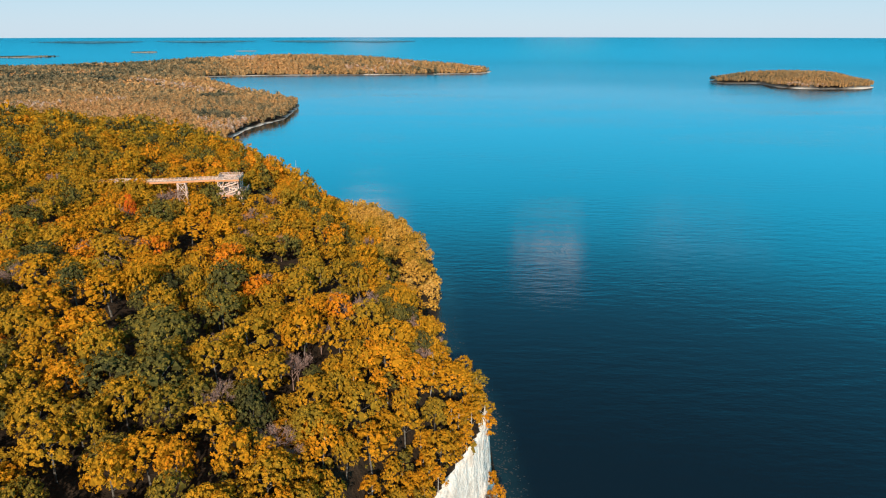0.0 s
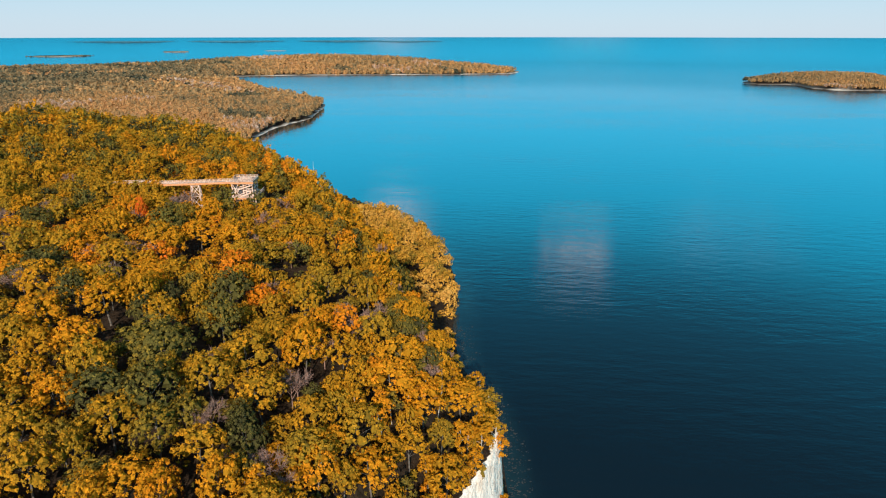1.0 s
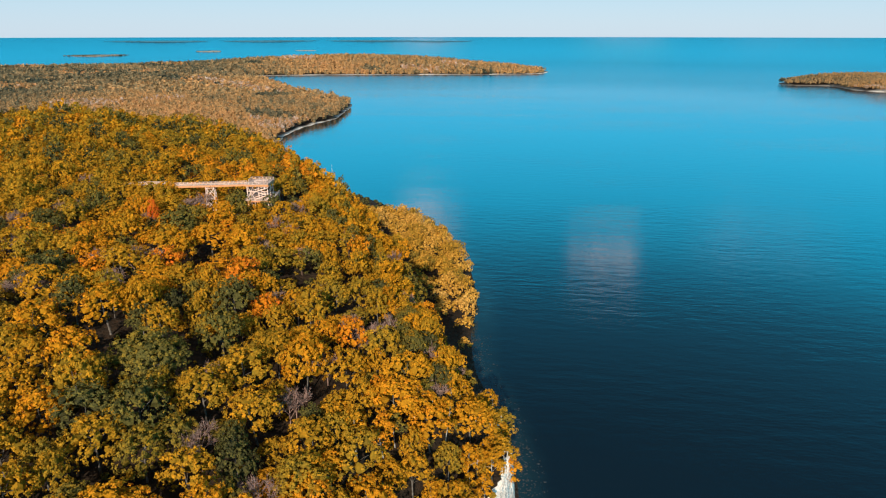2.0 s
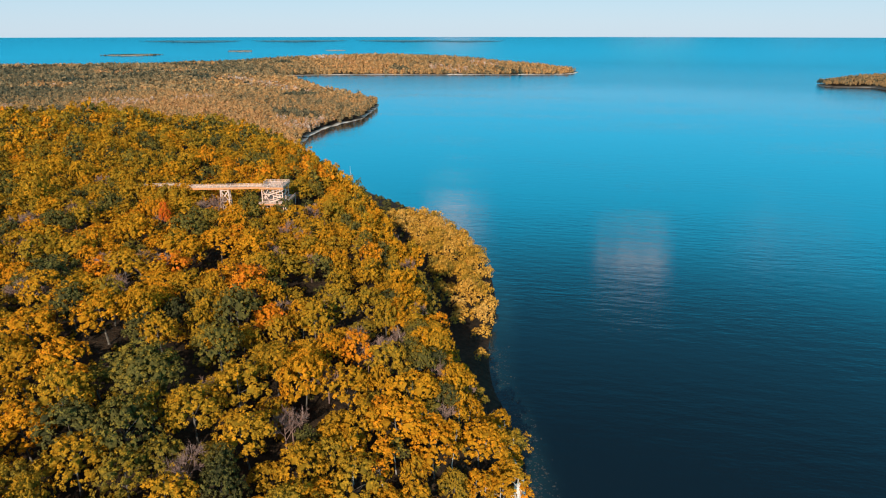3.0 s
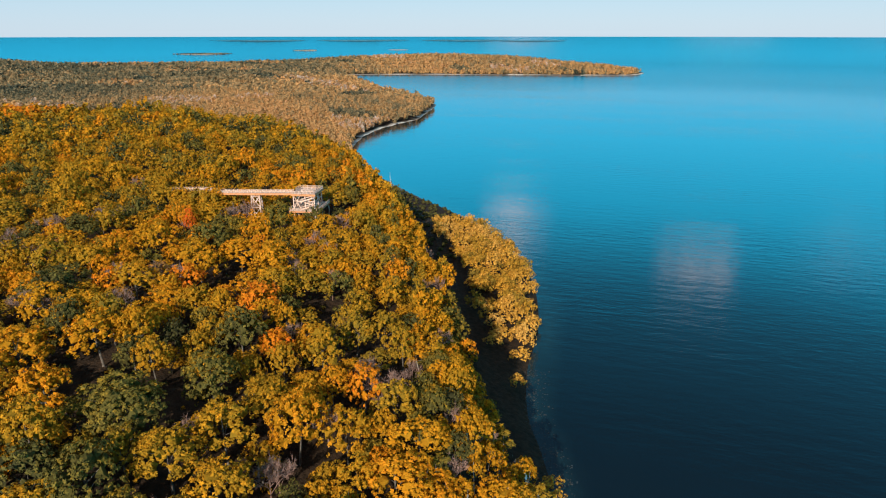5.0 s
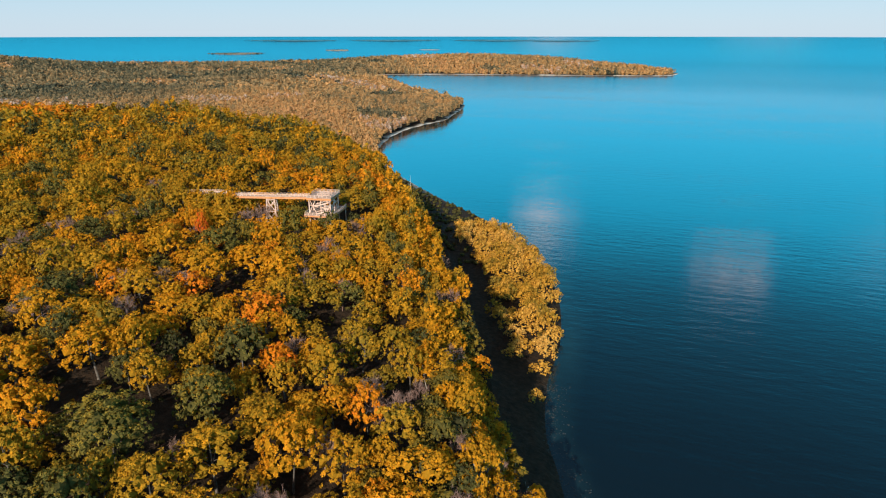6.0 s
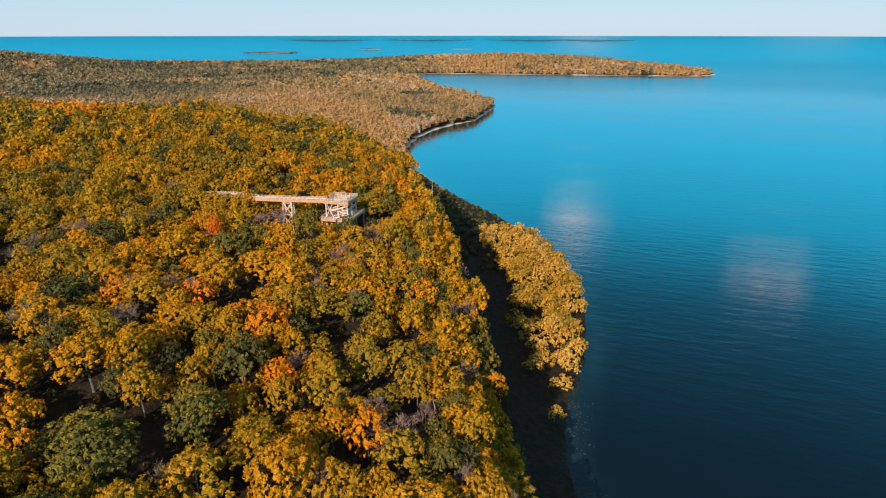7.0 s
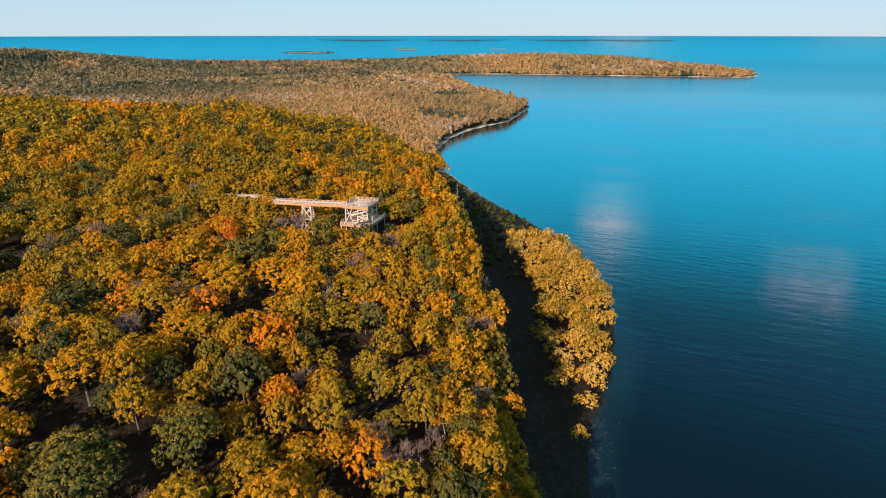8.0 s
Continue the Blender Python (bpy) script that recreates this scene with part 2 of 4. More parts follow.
def part(name, data, material, parent=None, label=""):
    """One mesh object from a bmesh or a mesh, under a thing or a part."""
    if isinstance(data, bmesh.types.BMesh):
        me = bpy.data.meshes.new(name)
        data.to_mesh(me)
        data.free()
        data = me
    ob = new(name, data)
    if material is not None and not data.materials:
        data.materials.append(material)
    if parent is not None:
        ob.parent = parent
    return tagged(ob, label)


def smooth(x, a, b):
    t = np.clip((x - a) / (b - a), 0, 1)
    return t * t * (3 - 2 * t)


# ---- plan of the coast ----
def spline(points, steps=6):
    """A smooth line through plan points."""
    p = np.array(points, float)
    p = np.vstack([2 * p[0] - p[1], p, 2 * p[-1] - p[-2]])
    out = []
    for i in range(1, len(p) - 2):
        for k in range(steps):
            t = k / steps
            out.append(0.5 * (2 * p[i] + (p[i + 1] - p[i - 1]) * t + (2 * p[i - 1] - 5 * p[i] + 4 * p[i + 1] - p[i + 2]) * t * t + (3 * p[i] - p[i - 1] - 3 * p[i + 1] + p[i + 2]) * t ** 3))
    return np.array(out + [p[-2]])


BLUFF_COAST = [(70, -900), (60, -200), (44, 60), (27, 140), (21, 189), (18, 232), (10, 266), (2, 292), (-2, 330), (-1, 380), (-12, 448), (-41, 515), (-85, 584), (-150, 655), (-225, 750), (-284, 850), (-314, 960), (-322, 1040), (-316, 1110), (-292, 1205), (-296, 1270), (-306, 1390), (-318, 1462)]
BAY_COAST = [(-318, 1462), (-360, 1540), (-470, 1680), (-600, 1880), (-720, 2090), (-840, 2260), (-905, 2350), (-868, 2405), (-702, 2478), (-498, 2512), (-180, 2552), (90, 2600), (175, 2660), (207, 2790)]
BACK_COAST = [(207, 2790), (100, 2930), (-300, 3130), (-700, 3180), (-1100, 3020), (-1500, 2830), (-1900, 2600), (-2350, 2300), (-2750, 1900), (-3100, 1200), (-3200, 300), (-3100, -900)]
MAINLAND = np.vstack([spline(BLUFF_COAST, 5)[:-1], spline(BAY_COAST, 4)[:-1], spline(BACK_COAST, 3)])
ISLE = spline([(862, 2141), (885, 2098), (985, 2085), (975, 1950), (1075, 1862), (1200, 1885), (1285, 1965), (1330, 2100), (1250, 2240), (1050, 2290), (900, 2230), (862, 2141)], 4)
CLIFF_Y = [-900, 60, 120, 150, 161, 177, 190, 204, 216, 228, 242, 270, 311, 358, 427, 468, 540, 620, 760]
CLIFF_X = [0, -22, -10, 2.8, 7.3, 14.0, 16.6, 12.5, 7, 1, -6, -20, -40, -61, -98, -123, -175, -240, -340]


def coast_distance(x, y, ring):
    """Metres to the coast: positive on land."""
    best = np.full(x.shape, 1e12)
    inside = np.zeros(x.shape, bool)
    a = ring
    b = np.roll(ring, -1, axis=0)
    for (ax, ay), (bx, by) in zip(a, b):
        dx, dy = bx - ax, by - ay
        q = dx * dx + dy * dy
        if q < 1e-9:
            continue
        t = np.clip(((x - ax) * dx + (y - ay) * dy) / q, 0, 1)
        best = np.minimum(best, (x - ax - t * dx) ** 2 + (y - ay - t * dy) ** 2)
        if dy:
            inside ^= ((ay > y) != (by > y)) & (x < ax + (y - ay) * dx / dy)
    return np.where(inside, 1, -1) * np.sqrt(best)


def rim(x, y):
    """The lake's far rim is raised, shaped to the camera's view, to meet the sky at the real horizon's height."""
    r = np.hypot(x - 15, y - 60)
    return 122.5 * np.clip((r - 3600) / 1330, 0, 1) ** 2


def wave_field(x, y, size):
    return (np.sin(x / size + 1.3 * np.sin(y / size * 0.7)) + np.sin(y / size * 1.13 + 1.7 * np.sin(x / size * 0.61 + 2)) + 0.6 * np.sin((x + y) / size * 1.9)) / 2.6


def height(x, y):
    """Ground height and the fields that go with it."""
    d = coast_distance(x, y, MAINLAND) + 3.0 * wave_field(x, y, 9.0) * smooth(y, 640, 900)
    di = coast_distance(x, y, ISLE)
    c = np.interp(y, CLIFF_Y, CLIFF_X) - x + (0.8 + 1.4 * smooth(y, 215, 250)) * wave_field(x, y, 6.0)
    low = 2.6 * smooth(d, 0, 12) + 7 * smooth(d, 25, 170) + 2.0 * wave_field(x, y, 60) * smooth(d, 20, 120)
    low += smooth(d, 0, 180) * (66 * np.exp(-((x + 2400) / 400) ** 2 - ((y - 1800) / 420) ** 2) + 38 * np.exp(-((x + 600) / 620) ** 2 - ((y - 2930) / 240) ** 2) + 9 * smooth(y, 1500, 2600) * smooth(-x, 600, 1200))
    w = smooth(y, 236, 285)
    top_south = 31 + 24 * smooth(c, 4, 26) + 6 * smooth(c, 26, 75)
    top_north = 52 + 9 * smooth(c, 0, 45)
    top = top_south * (1 - w) + top_north * w + 5 * smooth(c, 60, 160) + 1.6 * wave_field(x, y, 22) * smooth(c, 10, 60)
    talus = 1.3 * smooth(d, 0, 5) + 11 * np.clip(d / 45, 0, 1)
    k = smooth(c, -1.3 - 5.3 * w, 0.4)
    bluff = talus * (1 - k) + top * k
    y_end = np.interp(x, [-900, -600, -413, -302, -228, -150, -90], [600, 640, 632, 612, 575, 520, 480])
    f = 1 - smooth(y - y_end, 0, 190)
    h = low * (1 - f) + np.where(d > 0, bluff, 0) * f
    h = np.where(d > 0, h + rim(x, y), np.maximum(-7, d * 0.22))
    h = np.where(di > 0, 2.6 * smooth(di, 0, 12) + 22 * smooth(di, 8, 130), h)
    strand = np.where((d > -30) & (d < 40), 1 - smooth(d, 1.8 + 3.6 * smooth(y, 1500, 2300), 4 + 4 * smooth(y, 1500, 2300)), 0) + np.where((di > -30) & (di < 12), 1, 0)
    strand = strand * smooth(y, 600, 760)
    # rock tone fades out northward, leaving dark litter for the slope's shade
    cliff = np.where((c > -8) & (c < 1.5) & (d > 2), 1, 0) * f * (1 - 0.8 * smooth(y, 208, 230)) * smooth(y, 118, 145) * (1 - smooth(y, 330, 400))
    return h, d, di, c, np.clip(strand, 0, 1), cliff, f


def ground_at(x, y):
    return float(height(np.array([float(x)]), np.array([float(y)]))[0][0])


def spaced(*spans):
    return np.concatenate([np.arange(a, b, s) for a, b, s in spans])


gx = spaced((-4000, -520, 70), (-520, -130, 8), (-130, -24, 2.6), (-24, 26, 1.1), (26, 48, 2.6), (48, 240, 24), (240, 1401, 60))
gy = spaced((-900, 60, 60), (60, 130, 8), (130, 250, 1.5), (250, 300, 2.6), (300, 640, 5), (640, 1500, 14), (1500, 3301, 36))
GX, GY = np.meshgrid(gx, gy)
gh, gd, gi, gc, gs, gk, gf = height(GX.ravel(), GY.ravel())
shift = gk * (gc > -6) * 0.8 * wave_field(GY.ravel() * 1.3, gh * 1.6, 2.6)
verts = np.stack([GX.ravel() + shift, GY.ravel(), gh], 1)
idx = np.arange(len(verts)).reshape(GX.shape)
quads = np.stack([idx[:-1, :-1], idx[:-1, 1:], idx[1:, 1:], idx[1:, :-1]], -1).reshape(-1, 4)
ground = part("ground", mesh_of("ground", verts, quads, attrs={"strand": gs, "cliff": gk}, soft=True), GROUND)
tagged(ground, "wooded bluff and low land with a pale limestone shore", "ground", kind="structure")

# lake: one sheet out to the horizon
rr = np.concatenate([np.linspace(0, 700, 71), np.geomspace(720, 3600, 40), np.linspace(3640, 4930, 34)])
aa = np.radians(np.arange(0, 360, 2.0))
RR, AA = np.meshgrid(rr, aa, indexing="ij")
wx, wy = 15 + RR * np.sin(AA), 60 + RR * np.cos(AA)
wd = coast_distance(wx.ravel(), wy.ravel(), MAINLAND)
wv = np.stack([wx.ravel(), wy.ravel(), rim(wx.ravel(), wy.ravel())], 1)
idx = np.arange(len(wv)).reshape(RR.shape)
nxt = np.roll(idx, -1, axis=1)
wq = np.stack([idx[:-1], idx[1:], nxt[1:], nxt[:-1]], -1).reshape(-1, 4)[:, ::-1]
lake = part("water", mesh_of("water", wv, wq, attrs={"shallow": smooth(-np.abs(wd), -13, 0), "far": smooth(RR.ravel(), 2700, 4500), "away": smooth(RR.ravel(), 1500, 2300)}, soft=True), WATER)
tagged(lake, "calm deep blue lake with fine wind ripples", "lake", kind="structure")


# ---- trees ----
def icosphere(level=1):
    bm = bmesh.new()
    bmesh.ops.create_icosphere(bm, subdivisions=level, radius=1)
    v = np.array([q.co[:] for q in bm.verts])
    f = np.array([[q.index for q in g.verts] for g in bm.faces])
    bm.free()
    return v, f


ICO_V, ICO_F = icosphere()
OCT_V = np.array([(1, 0, 0), (-1, 0, 0), (0, 1, 0), (0, -1, 0), (0, 0, 1), (0, 0, -1)], float)
OCT_F = np.array([(0, 2, 4), (2, 1, 4), (1, 3, 4), (3, 0, 4), (2, 0, 5), (1, 2, 5), (3, 1, 5), (0, 3, 5)])


def unit(v):
    return v / (np.linalg.norm(v, axis=-1, keepdims=True) + 1e-9)


def leafy_crown(seed, radius, tall, base, boughs, tufts, cards, size, cone=0.0, core=(ICO_V, ICO_F)):
    """A crown of boughs, each bough a heap of tufts, each tuft a spray of leaves that point outwards and up; a loose leafy heart closes each bough. Returns verts, quads, tris, leaf."""
    r = np.random.default_rng(seed)
    k = np.arange(boughs)
    dz = 1 - 1.40 * (k + 0.3) / boughs
    a = k * math.pi * (3 - math.sqrt(5)) + r.uniform(-0.4, 0.4, boughs)
    ring = np.sqrt(np.maximum(0, 1 - dz * dz))
    up = dz * 0.5 + 0.5
    narrow = 1 - cone * up
    reach = radius * 0.64 * r.uniform(0.82, 1.10, boughs) * ring * narrow
    bc = np.stack([reach * np.cos(a), reach * np.sin(a), base + tall * (0.10 + 0.66 * up + r.uniform(-0.04, 0.04, boughs))], 1)
    br = radius * 0.40 * r.uniform(0.75, 1.2, boughs) * (1 - 0.5 * cone * up)
    out = unit(np.stack([np.cos(a) * ring, np.sin(a) * ring, 0.25 + 0.9 * dz], 1))
    # tufts over the outer side of each bough
    tn = unit(r.normal(size=(boughs, tufts, 3)) + 0.95 * out[:, None] + np.array([0, 0, 0.45]))
    tp = bc[:, None] + tn * br[:, None, None] * np.array([1, 1, 0.85]) * r.uniform(0.78, 1.10, (boughs, tufts, 1))
    tr = min(size * 1.75, 0.5 * size + 0.42 * radius ** 0.3) * r.uniform(0.6, 1.35, (boughs, tufts, 1))
    tuft_tone = np.clip(0.46 + r.normal(scale=0.17, size=(boughs, tufts)) + 0.12 * (tn[..., 2] - 0.4), 0.05, 1)
    tn, tp, tr, tuft_tone = tn.reshape(-1, 1, 3), tp.reshape(-1, 1, 3), tr.reshape(-1, 1, 1), tuft_tone.reshape(-1, 1)
    n = len(tp)
    m = unit(0.75 * r.normal(size=(n, cards, 3)) + 0.85 * tn + np.array([0, 0, 0.30]))
    pos = tp + m * tr * r.uniform(0.35, 1.05, (n, cards, 1))
    dome = unit(pos - np.array([0, 0, base + 0.30 * tall]))
    nn = unit(0.75 * m + 0.55 * dome + r.normal(scale=0.36, size=m.shape))
    t1 = tn + r.normal(scale=0.75, size=m.shape)
    t1 = unit(t1 - nn * (t1 * nn).sum(-1, keepdims=True))
    t2 = np.cross(nn, t1)
    s = size * r.uniform(0.6, 1.4, (n, cards, 1))
    tri = np.stack([pos + t1 * s * 0.95, pos - t1 * s * 0.42 + t2 * s * 0.52, pos - t1 * s * 0.42 - t2 * s * 0.52], 2).reshape(-1, 3)
    lf = np.repeat(np.clip(tuft_tone + r.normal(scale=0.13, size=(n, cards)), 0, 1).ravel(), 3)
    cv, cf = core
    # hearts take the lowest leaf values: inner-crown shade put into their colour
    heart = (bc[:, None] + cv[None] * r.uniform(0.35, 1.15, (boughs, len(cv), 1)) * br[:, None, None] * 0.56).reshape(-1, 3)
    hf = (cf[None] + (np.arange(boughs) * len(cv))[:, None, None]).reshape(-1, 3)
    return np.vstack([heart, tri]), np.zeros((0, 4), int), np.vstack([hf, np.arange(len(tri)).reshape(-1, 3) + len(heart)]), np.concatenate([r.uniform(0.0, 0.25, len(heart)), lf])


def limb_mesh(segments, sides=4):
    """Tapered limbs joined in one mesh: each segment is (from, to, radius, radius)."""
    vs, qs = [], []
    for a, b, ra, rb in segments:
        a, b = np.array(a, float), np.array(b, float)
        ax = (b - a) / (np.linalg.norm(b - a) + 1e-9)
        u = np.cross(ax, [0.3, 0.9, 0.2])
        u /= np.linalg.norm(u)
        w = np.cross(ax, u)
        o = len(vs)
        for p, r in ((a, ra), (b, rb)):
            for k in range(sides):
                t = 2 * math.pi * k / sides
                vs.append(p + r * (u * math.cos(t) + w * math.sin(t)))
        for k in range(sides):
            k2 = (k + 1) % sides
            qs.append((o + k, o + k2, o + sides + k2, o + sides + k))
    return np.array(vs), np.array(qs)


def trunk_template(seed, tall, girth, spread):
    rng = np.random.default_rng(seed)
    lean = rng.normal(scale=0.03 * tall, size=2)
    fork = np.array([lean[0], lean[1], tall * 0.48])
    seg = [((0, 0, -0.6), (0, 0, 0.5), girth * 1.5, girth), ((0, 0, 0.5), fork, girth, girth * 0.7), (fork, (lean[0] * 1.6, lean[1] * 1.6, tall * 0.9), girth * 0.7, girth * 0.12)]
    for k in range(5):
        a = k * 2.4 + rng.uniform(-0.4, 0.4)
        z = tall * rng.uniform(0.38, 0.68)
        start = (lean[0] * z / tall * 2, lean[1] * z / tall * 2, z)
        reach = spread * rng.uniform(0.55, 0.95)
        mid = (start[0] + 0.5 * reach * math.cos(a), start[1] + 0.5 * reach * math.sin(a), z + reach * 0.35)
        seg.append((start, mid, girth * 0.34, girth * 0.22))
        seg.append((mid, (start[0] + reach * math.cos(a), start[1] + reach * math.sin(a), z + reach * 0.62), girth * 0.22, girth * 0.06))
    return limb_mesh(seg, 3)


def bare_template(seed, tall, spread):
    """A leafless tree: a trunk that forks again and again, each end feathered into fine twigs. Returns verts, quads, tris."""
    rng = np.random.default_rng(seed)
    seg, ends = [], []

    def grow(p, way, length, r, depth):
        q = p + way * length
        seg.append((p, q, r, r * 0.6))
        if depth < 2:
            ends.append((p, way, length))
        if depth == 0:
            return
        for k in range(4):
            w = unit(way + rng.normal(scale=0.50, size=3) * np.array([1, 1, 0.6]) + np.array([0, 0, 0.12]))
            grow(p + way * length * rng.uniform(0.5, 1.0), w, length * rng.uniform(0.55, 0.78), max(0.022, r * 0.5), depth - 1)

    seg.append(((0, 0, -0.6), (0, 0, tall * 0.34), 0.20, 0.15))
    for k in range(5):
        a = k * 1.26 + rng.uniform(-0.4, 0.4)
        w = np.array([math.cos(a) * spread, math.sin(a) * spread, 1.0])
        grow(np.array([0, 0, tall * (0.24 + 0.04 * k)]), unit(w), tall * 0.29, 0.10, 2)
    grow(np.array([0, 0, tall * 0.34]), np.array([0, 0, 1.0]), tall * 0.30, 0.12, 2)
    v, q = limb_mesh(seg, 3)
    p, w, n = (np.array(c) for c in zip(*ends))
    p, w, n = np.repeat(p, 10, 0), np.repeat(w, 10, 0), np.repeat(n, 10)[:, None]
    p = p + w * n * rng.uniform(0.25, 1.0, n.shape)
    way = unit(w + rng.normal(scale=0.55, size=w.shape) + np.array([0, 0, 0.15]))
    side = unit(np.cross(way, rng.normal(size=w.shape))) * 0.032
    tip = p + way * n * rng.uniform(0.45, 0.95, n.shape)
    t = np.stack([p - side, p + side, tip], 1).reshape(-1, 3)
    return np.vstack([v, t]), q, np.arange(len(t)).reshape(-1, 3) + len(v)


def pick_sites(x0, x1, y0, y1, tries, gap, seed, clear, taken=()):
    """Tree sites by dart throwing: (x, y, crown radius)."""
    rng = np.random.default_rng(seed)
    xs, ys = rng.uniform(x0, x1, tries), rng.uniform(y0, y1, tries)
    h, d, di, c, s, k, f = height(xs, ys)
    cell, grid, sites = 9.0, {}, []
    for px, py, pr in taken:
        grid.setdefault((int(px // cell), int(py // cell)), []).append((px, py, pr))
    pick = rng.uniform(0, 1, tries)
    for i in range(tries):
        if d[i] < (1.5 if ys[i] < 640 else 4.5) or (c[i] < -0.6 and 130 < ys[i] < 238):
            continue
        if c[i] < -0.5 and ys[i] < 345 and pick[i] < 0.85:
            continue
        if 0 < c[i] < 5.0 and 205 < ys[i] < 480:
            continue
        if -33 < c[i] < 2.0 and ys[i] > 240 and f[i] > 0.4 and pick[i] < 0.9:
            continue
        if any((xs[i] - a) ** 2 + (ys[i] - b) ** 2 < r * r for a, b, r in clear):
            continue
        edge = min(1.0, max(0.0, (c[i] - 4) / 45)) if f[i] > 0.4 else 0.6
        r = gap * (0.46 + 0.54 * edge) * (0.70 + 0.60 * rng.uniform() ** 1.5)
        if c[i] < 0:
            r = gap * (0.38 + 0.22 * rng.uniform())
        gxx, gyy = int(xs[i] // cell), int(ys[i] // cell)
        ok = True
        for a in (-2, -1, 0, 1, 2):
            for b in (-2, -1, 0, 1, 2):
                for (px, py, pr) in grid.get((gxx + a, gyy + b), ()):
                    if (px - xs[i]) ** 2 + (py - ys[i]) ** 2 < ((0.65 if c[i] > 32 else 0.5) * (pr + r)) ** 2:
                        ok = False
                        break
                if not ok:
                    break
            if not ok:
                break
        if ok:
            grid.setdefault((gxx, gyy), []).append((xs[i], ys[i], r))
            sites.append((xs[i], ys[i], r, h[i], c[i]))
    return sites

# ---- the woods ----
# open glades between the crowns, each drawn out towards the camera to show the gap
GLADES = [(-85, 139, 6.5), (-100, 183, 5.5), (-47, 238, 6), (-76, 113, 6), (-44, 154, 4), (-63, 238, 7.5), (-81, 180, 6.5), (-86, 247, 7.3), (-199, 245, 6.5), (-103, 247, 7), (-46, 216, 5), (-117, 267, 7), (-112, 186, 6), (-195, 234, 8), (-220, 256, 8), (-65, 133, 6)]
CLEARINGS = [(-151, 301, 5)] + [(x + 0.75 * k, y - 0.66 * k, r) for x, y, r in GLADES for k in (0, 4.5, 9, 13)]
TOWER_SPACE = [(-113, 342, 12), (-108, 353, 8), (-136, 334, 5), (-132, 327, 6), (-127, 319, 7), (-121, 327, 7), (-112, 326, 7), (-104, 329, 7), (-98, 347, 8), (-116, 318, 5), (-105, 320, 5), (-150, 332, 3), (-125, 312, 6), (-119, 306, 5), (-130, 318, 6)]
rng = np.random.default_rng(5)


# trees that stand out, placed to fit the camera's view: x, y, crown radius, leaf tint
MAPLE_MARKS = [(-132.7, 200.8, 8.0, 0.5), (-119.7, 200.9, 8.0, 0.5), (-116.8, 176.7, 8.0, 0.58), (-106.9, 159.7, 7.4, 0.48), (-97.8, 162.8, 7.3, 0.6), (-103.6, 187.9, 8.0, 0.55), (-99.5, 199.0, 6.6, 0.5), (-101.9, 146.6, 6.2, 0.5), (-89.9, 139.6, 6.5, 0.58), (-72.8, 131.7, 7.0, 0.42), (-62.7, 131.8, 5.9, 0.28), (-58.5, 152.0, 7.2, 0.42), (-53.3, 164.1, 7.5, 0.42), (-98.0, 132.5, 6.5, 0.4), (-89.0, 125.5, 6.2, 0.42), (-80.1, 114.4, 6.4, 0.45), (-65.0, 108.5, 6.0, 0.52), (-60.9, 115.6, 6.1, 0.55), (-54.8, 115.7, 4.8, 0.6), (-51.6, 128.9, 5.8, 0.45), (-43.6, 118.9, 5.4, 0.55), (-47.9, 205.3, 8.0, 0.42), (-49.1, 177.2, 7.2, 0.42), (-45.3, 149.1, 6.3, 0.45)]
RIDGE_MARKS = [(-117.4, 255.1, 8.0, 0.52), (-107.2, 266.2, 8.0, 0.57), (-80.1, 242.2, 7.6, 0.4), (-148.6, 236.9, 7.2, 0.42), (-122.5, 227.0, 7.1, 0.45), (-150.8, 213.8, 5.4, 0.62), (-90.9, 308.3, 6.5, 0.5), (-83.8, 338.4, 7.1, 0.48), (-95.1, 270.2, 7.6, 0.5), (-48.9, 226.4, 5.2, 0.38), (-97.4, 222.1, 6.4, 0.42), (-85.5, 185.0, 5.1, 0.44), (-108.9, 362.3, 7.5, 0.4)]
SLOPE_MARKS = [(-29.8, 175.4, 6.8, 0.5), (-37.7, 226.4, 6.8, 0.38), (-14.6, 165.4, 6.8, 0.58), (-6.4, 167.5, 6.8, 0.58), (-31.1, 144.2, 6.1, 0.45), (-29.2, 132.2, 5.8, 0.35), (-19.9, 144.3, 6.2, 0.38), (-27.2, 130.2, 5.2, 0.6), (-16.8, 139.4, 6.2, 0.55), (-13.5, 177.4, 6.6, 0.52), (-3.3, 189.5, 6.4, 0.5), (3.8, 182.5, 6.8, 0.55), (0.7, 155.5, 6.8, 0.5), (-35.6, 114.0, 5.3, 0.45)]
OAK_MARKS = [(-77.6, 162.9, 9.0, 0.22), (-79.8, 139.7, 7.3, 0.1), (-67.7, 140.8, 8.3, 0.17), (-72.2, 205.2, 7.3, 0.13), (-65.3, 179.1, 7.3, 0.2), (-51.9, 104.6, 4.5, 0.28), (-72.6, 158.9, 7.7, 0.18)]
BARE_MARKS = [(-39, 160), (-34, 202), (-53, 137), (-119, 215), (-26, 202), (-142, 205), (-36, 179), (-36, 126), (-82, 260), (-67, 258), (-89, 292), (-79, 284), (-116, 211), (-185, 249), (-193, 243)]


def tint_at(x, y):
    """Leaf colour of a tree: patches of the wood turn earlier than others."""
    t = 0.52 + 0.09 * wave_field(np.asarray(x), np.asarray(y), 31.0) + rng.normal(scale=0.10, size=np.shape(x))
    green = rng.uniform(size=np.shape(x)) < 0.18
    t = np.where(green, rng.uniform(0.09, 0.29, np.shape(x)), t)
    return np.clip(t, 0.02, 0.80)


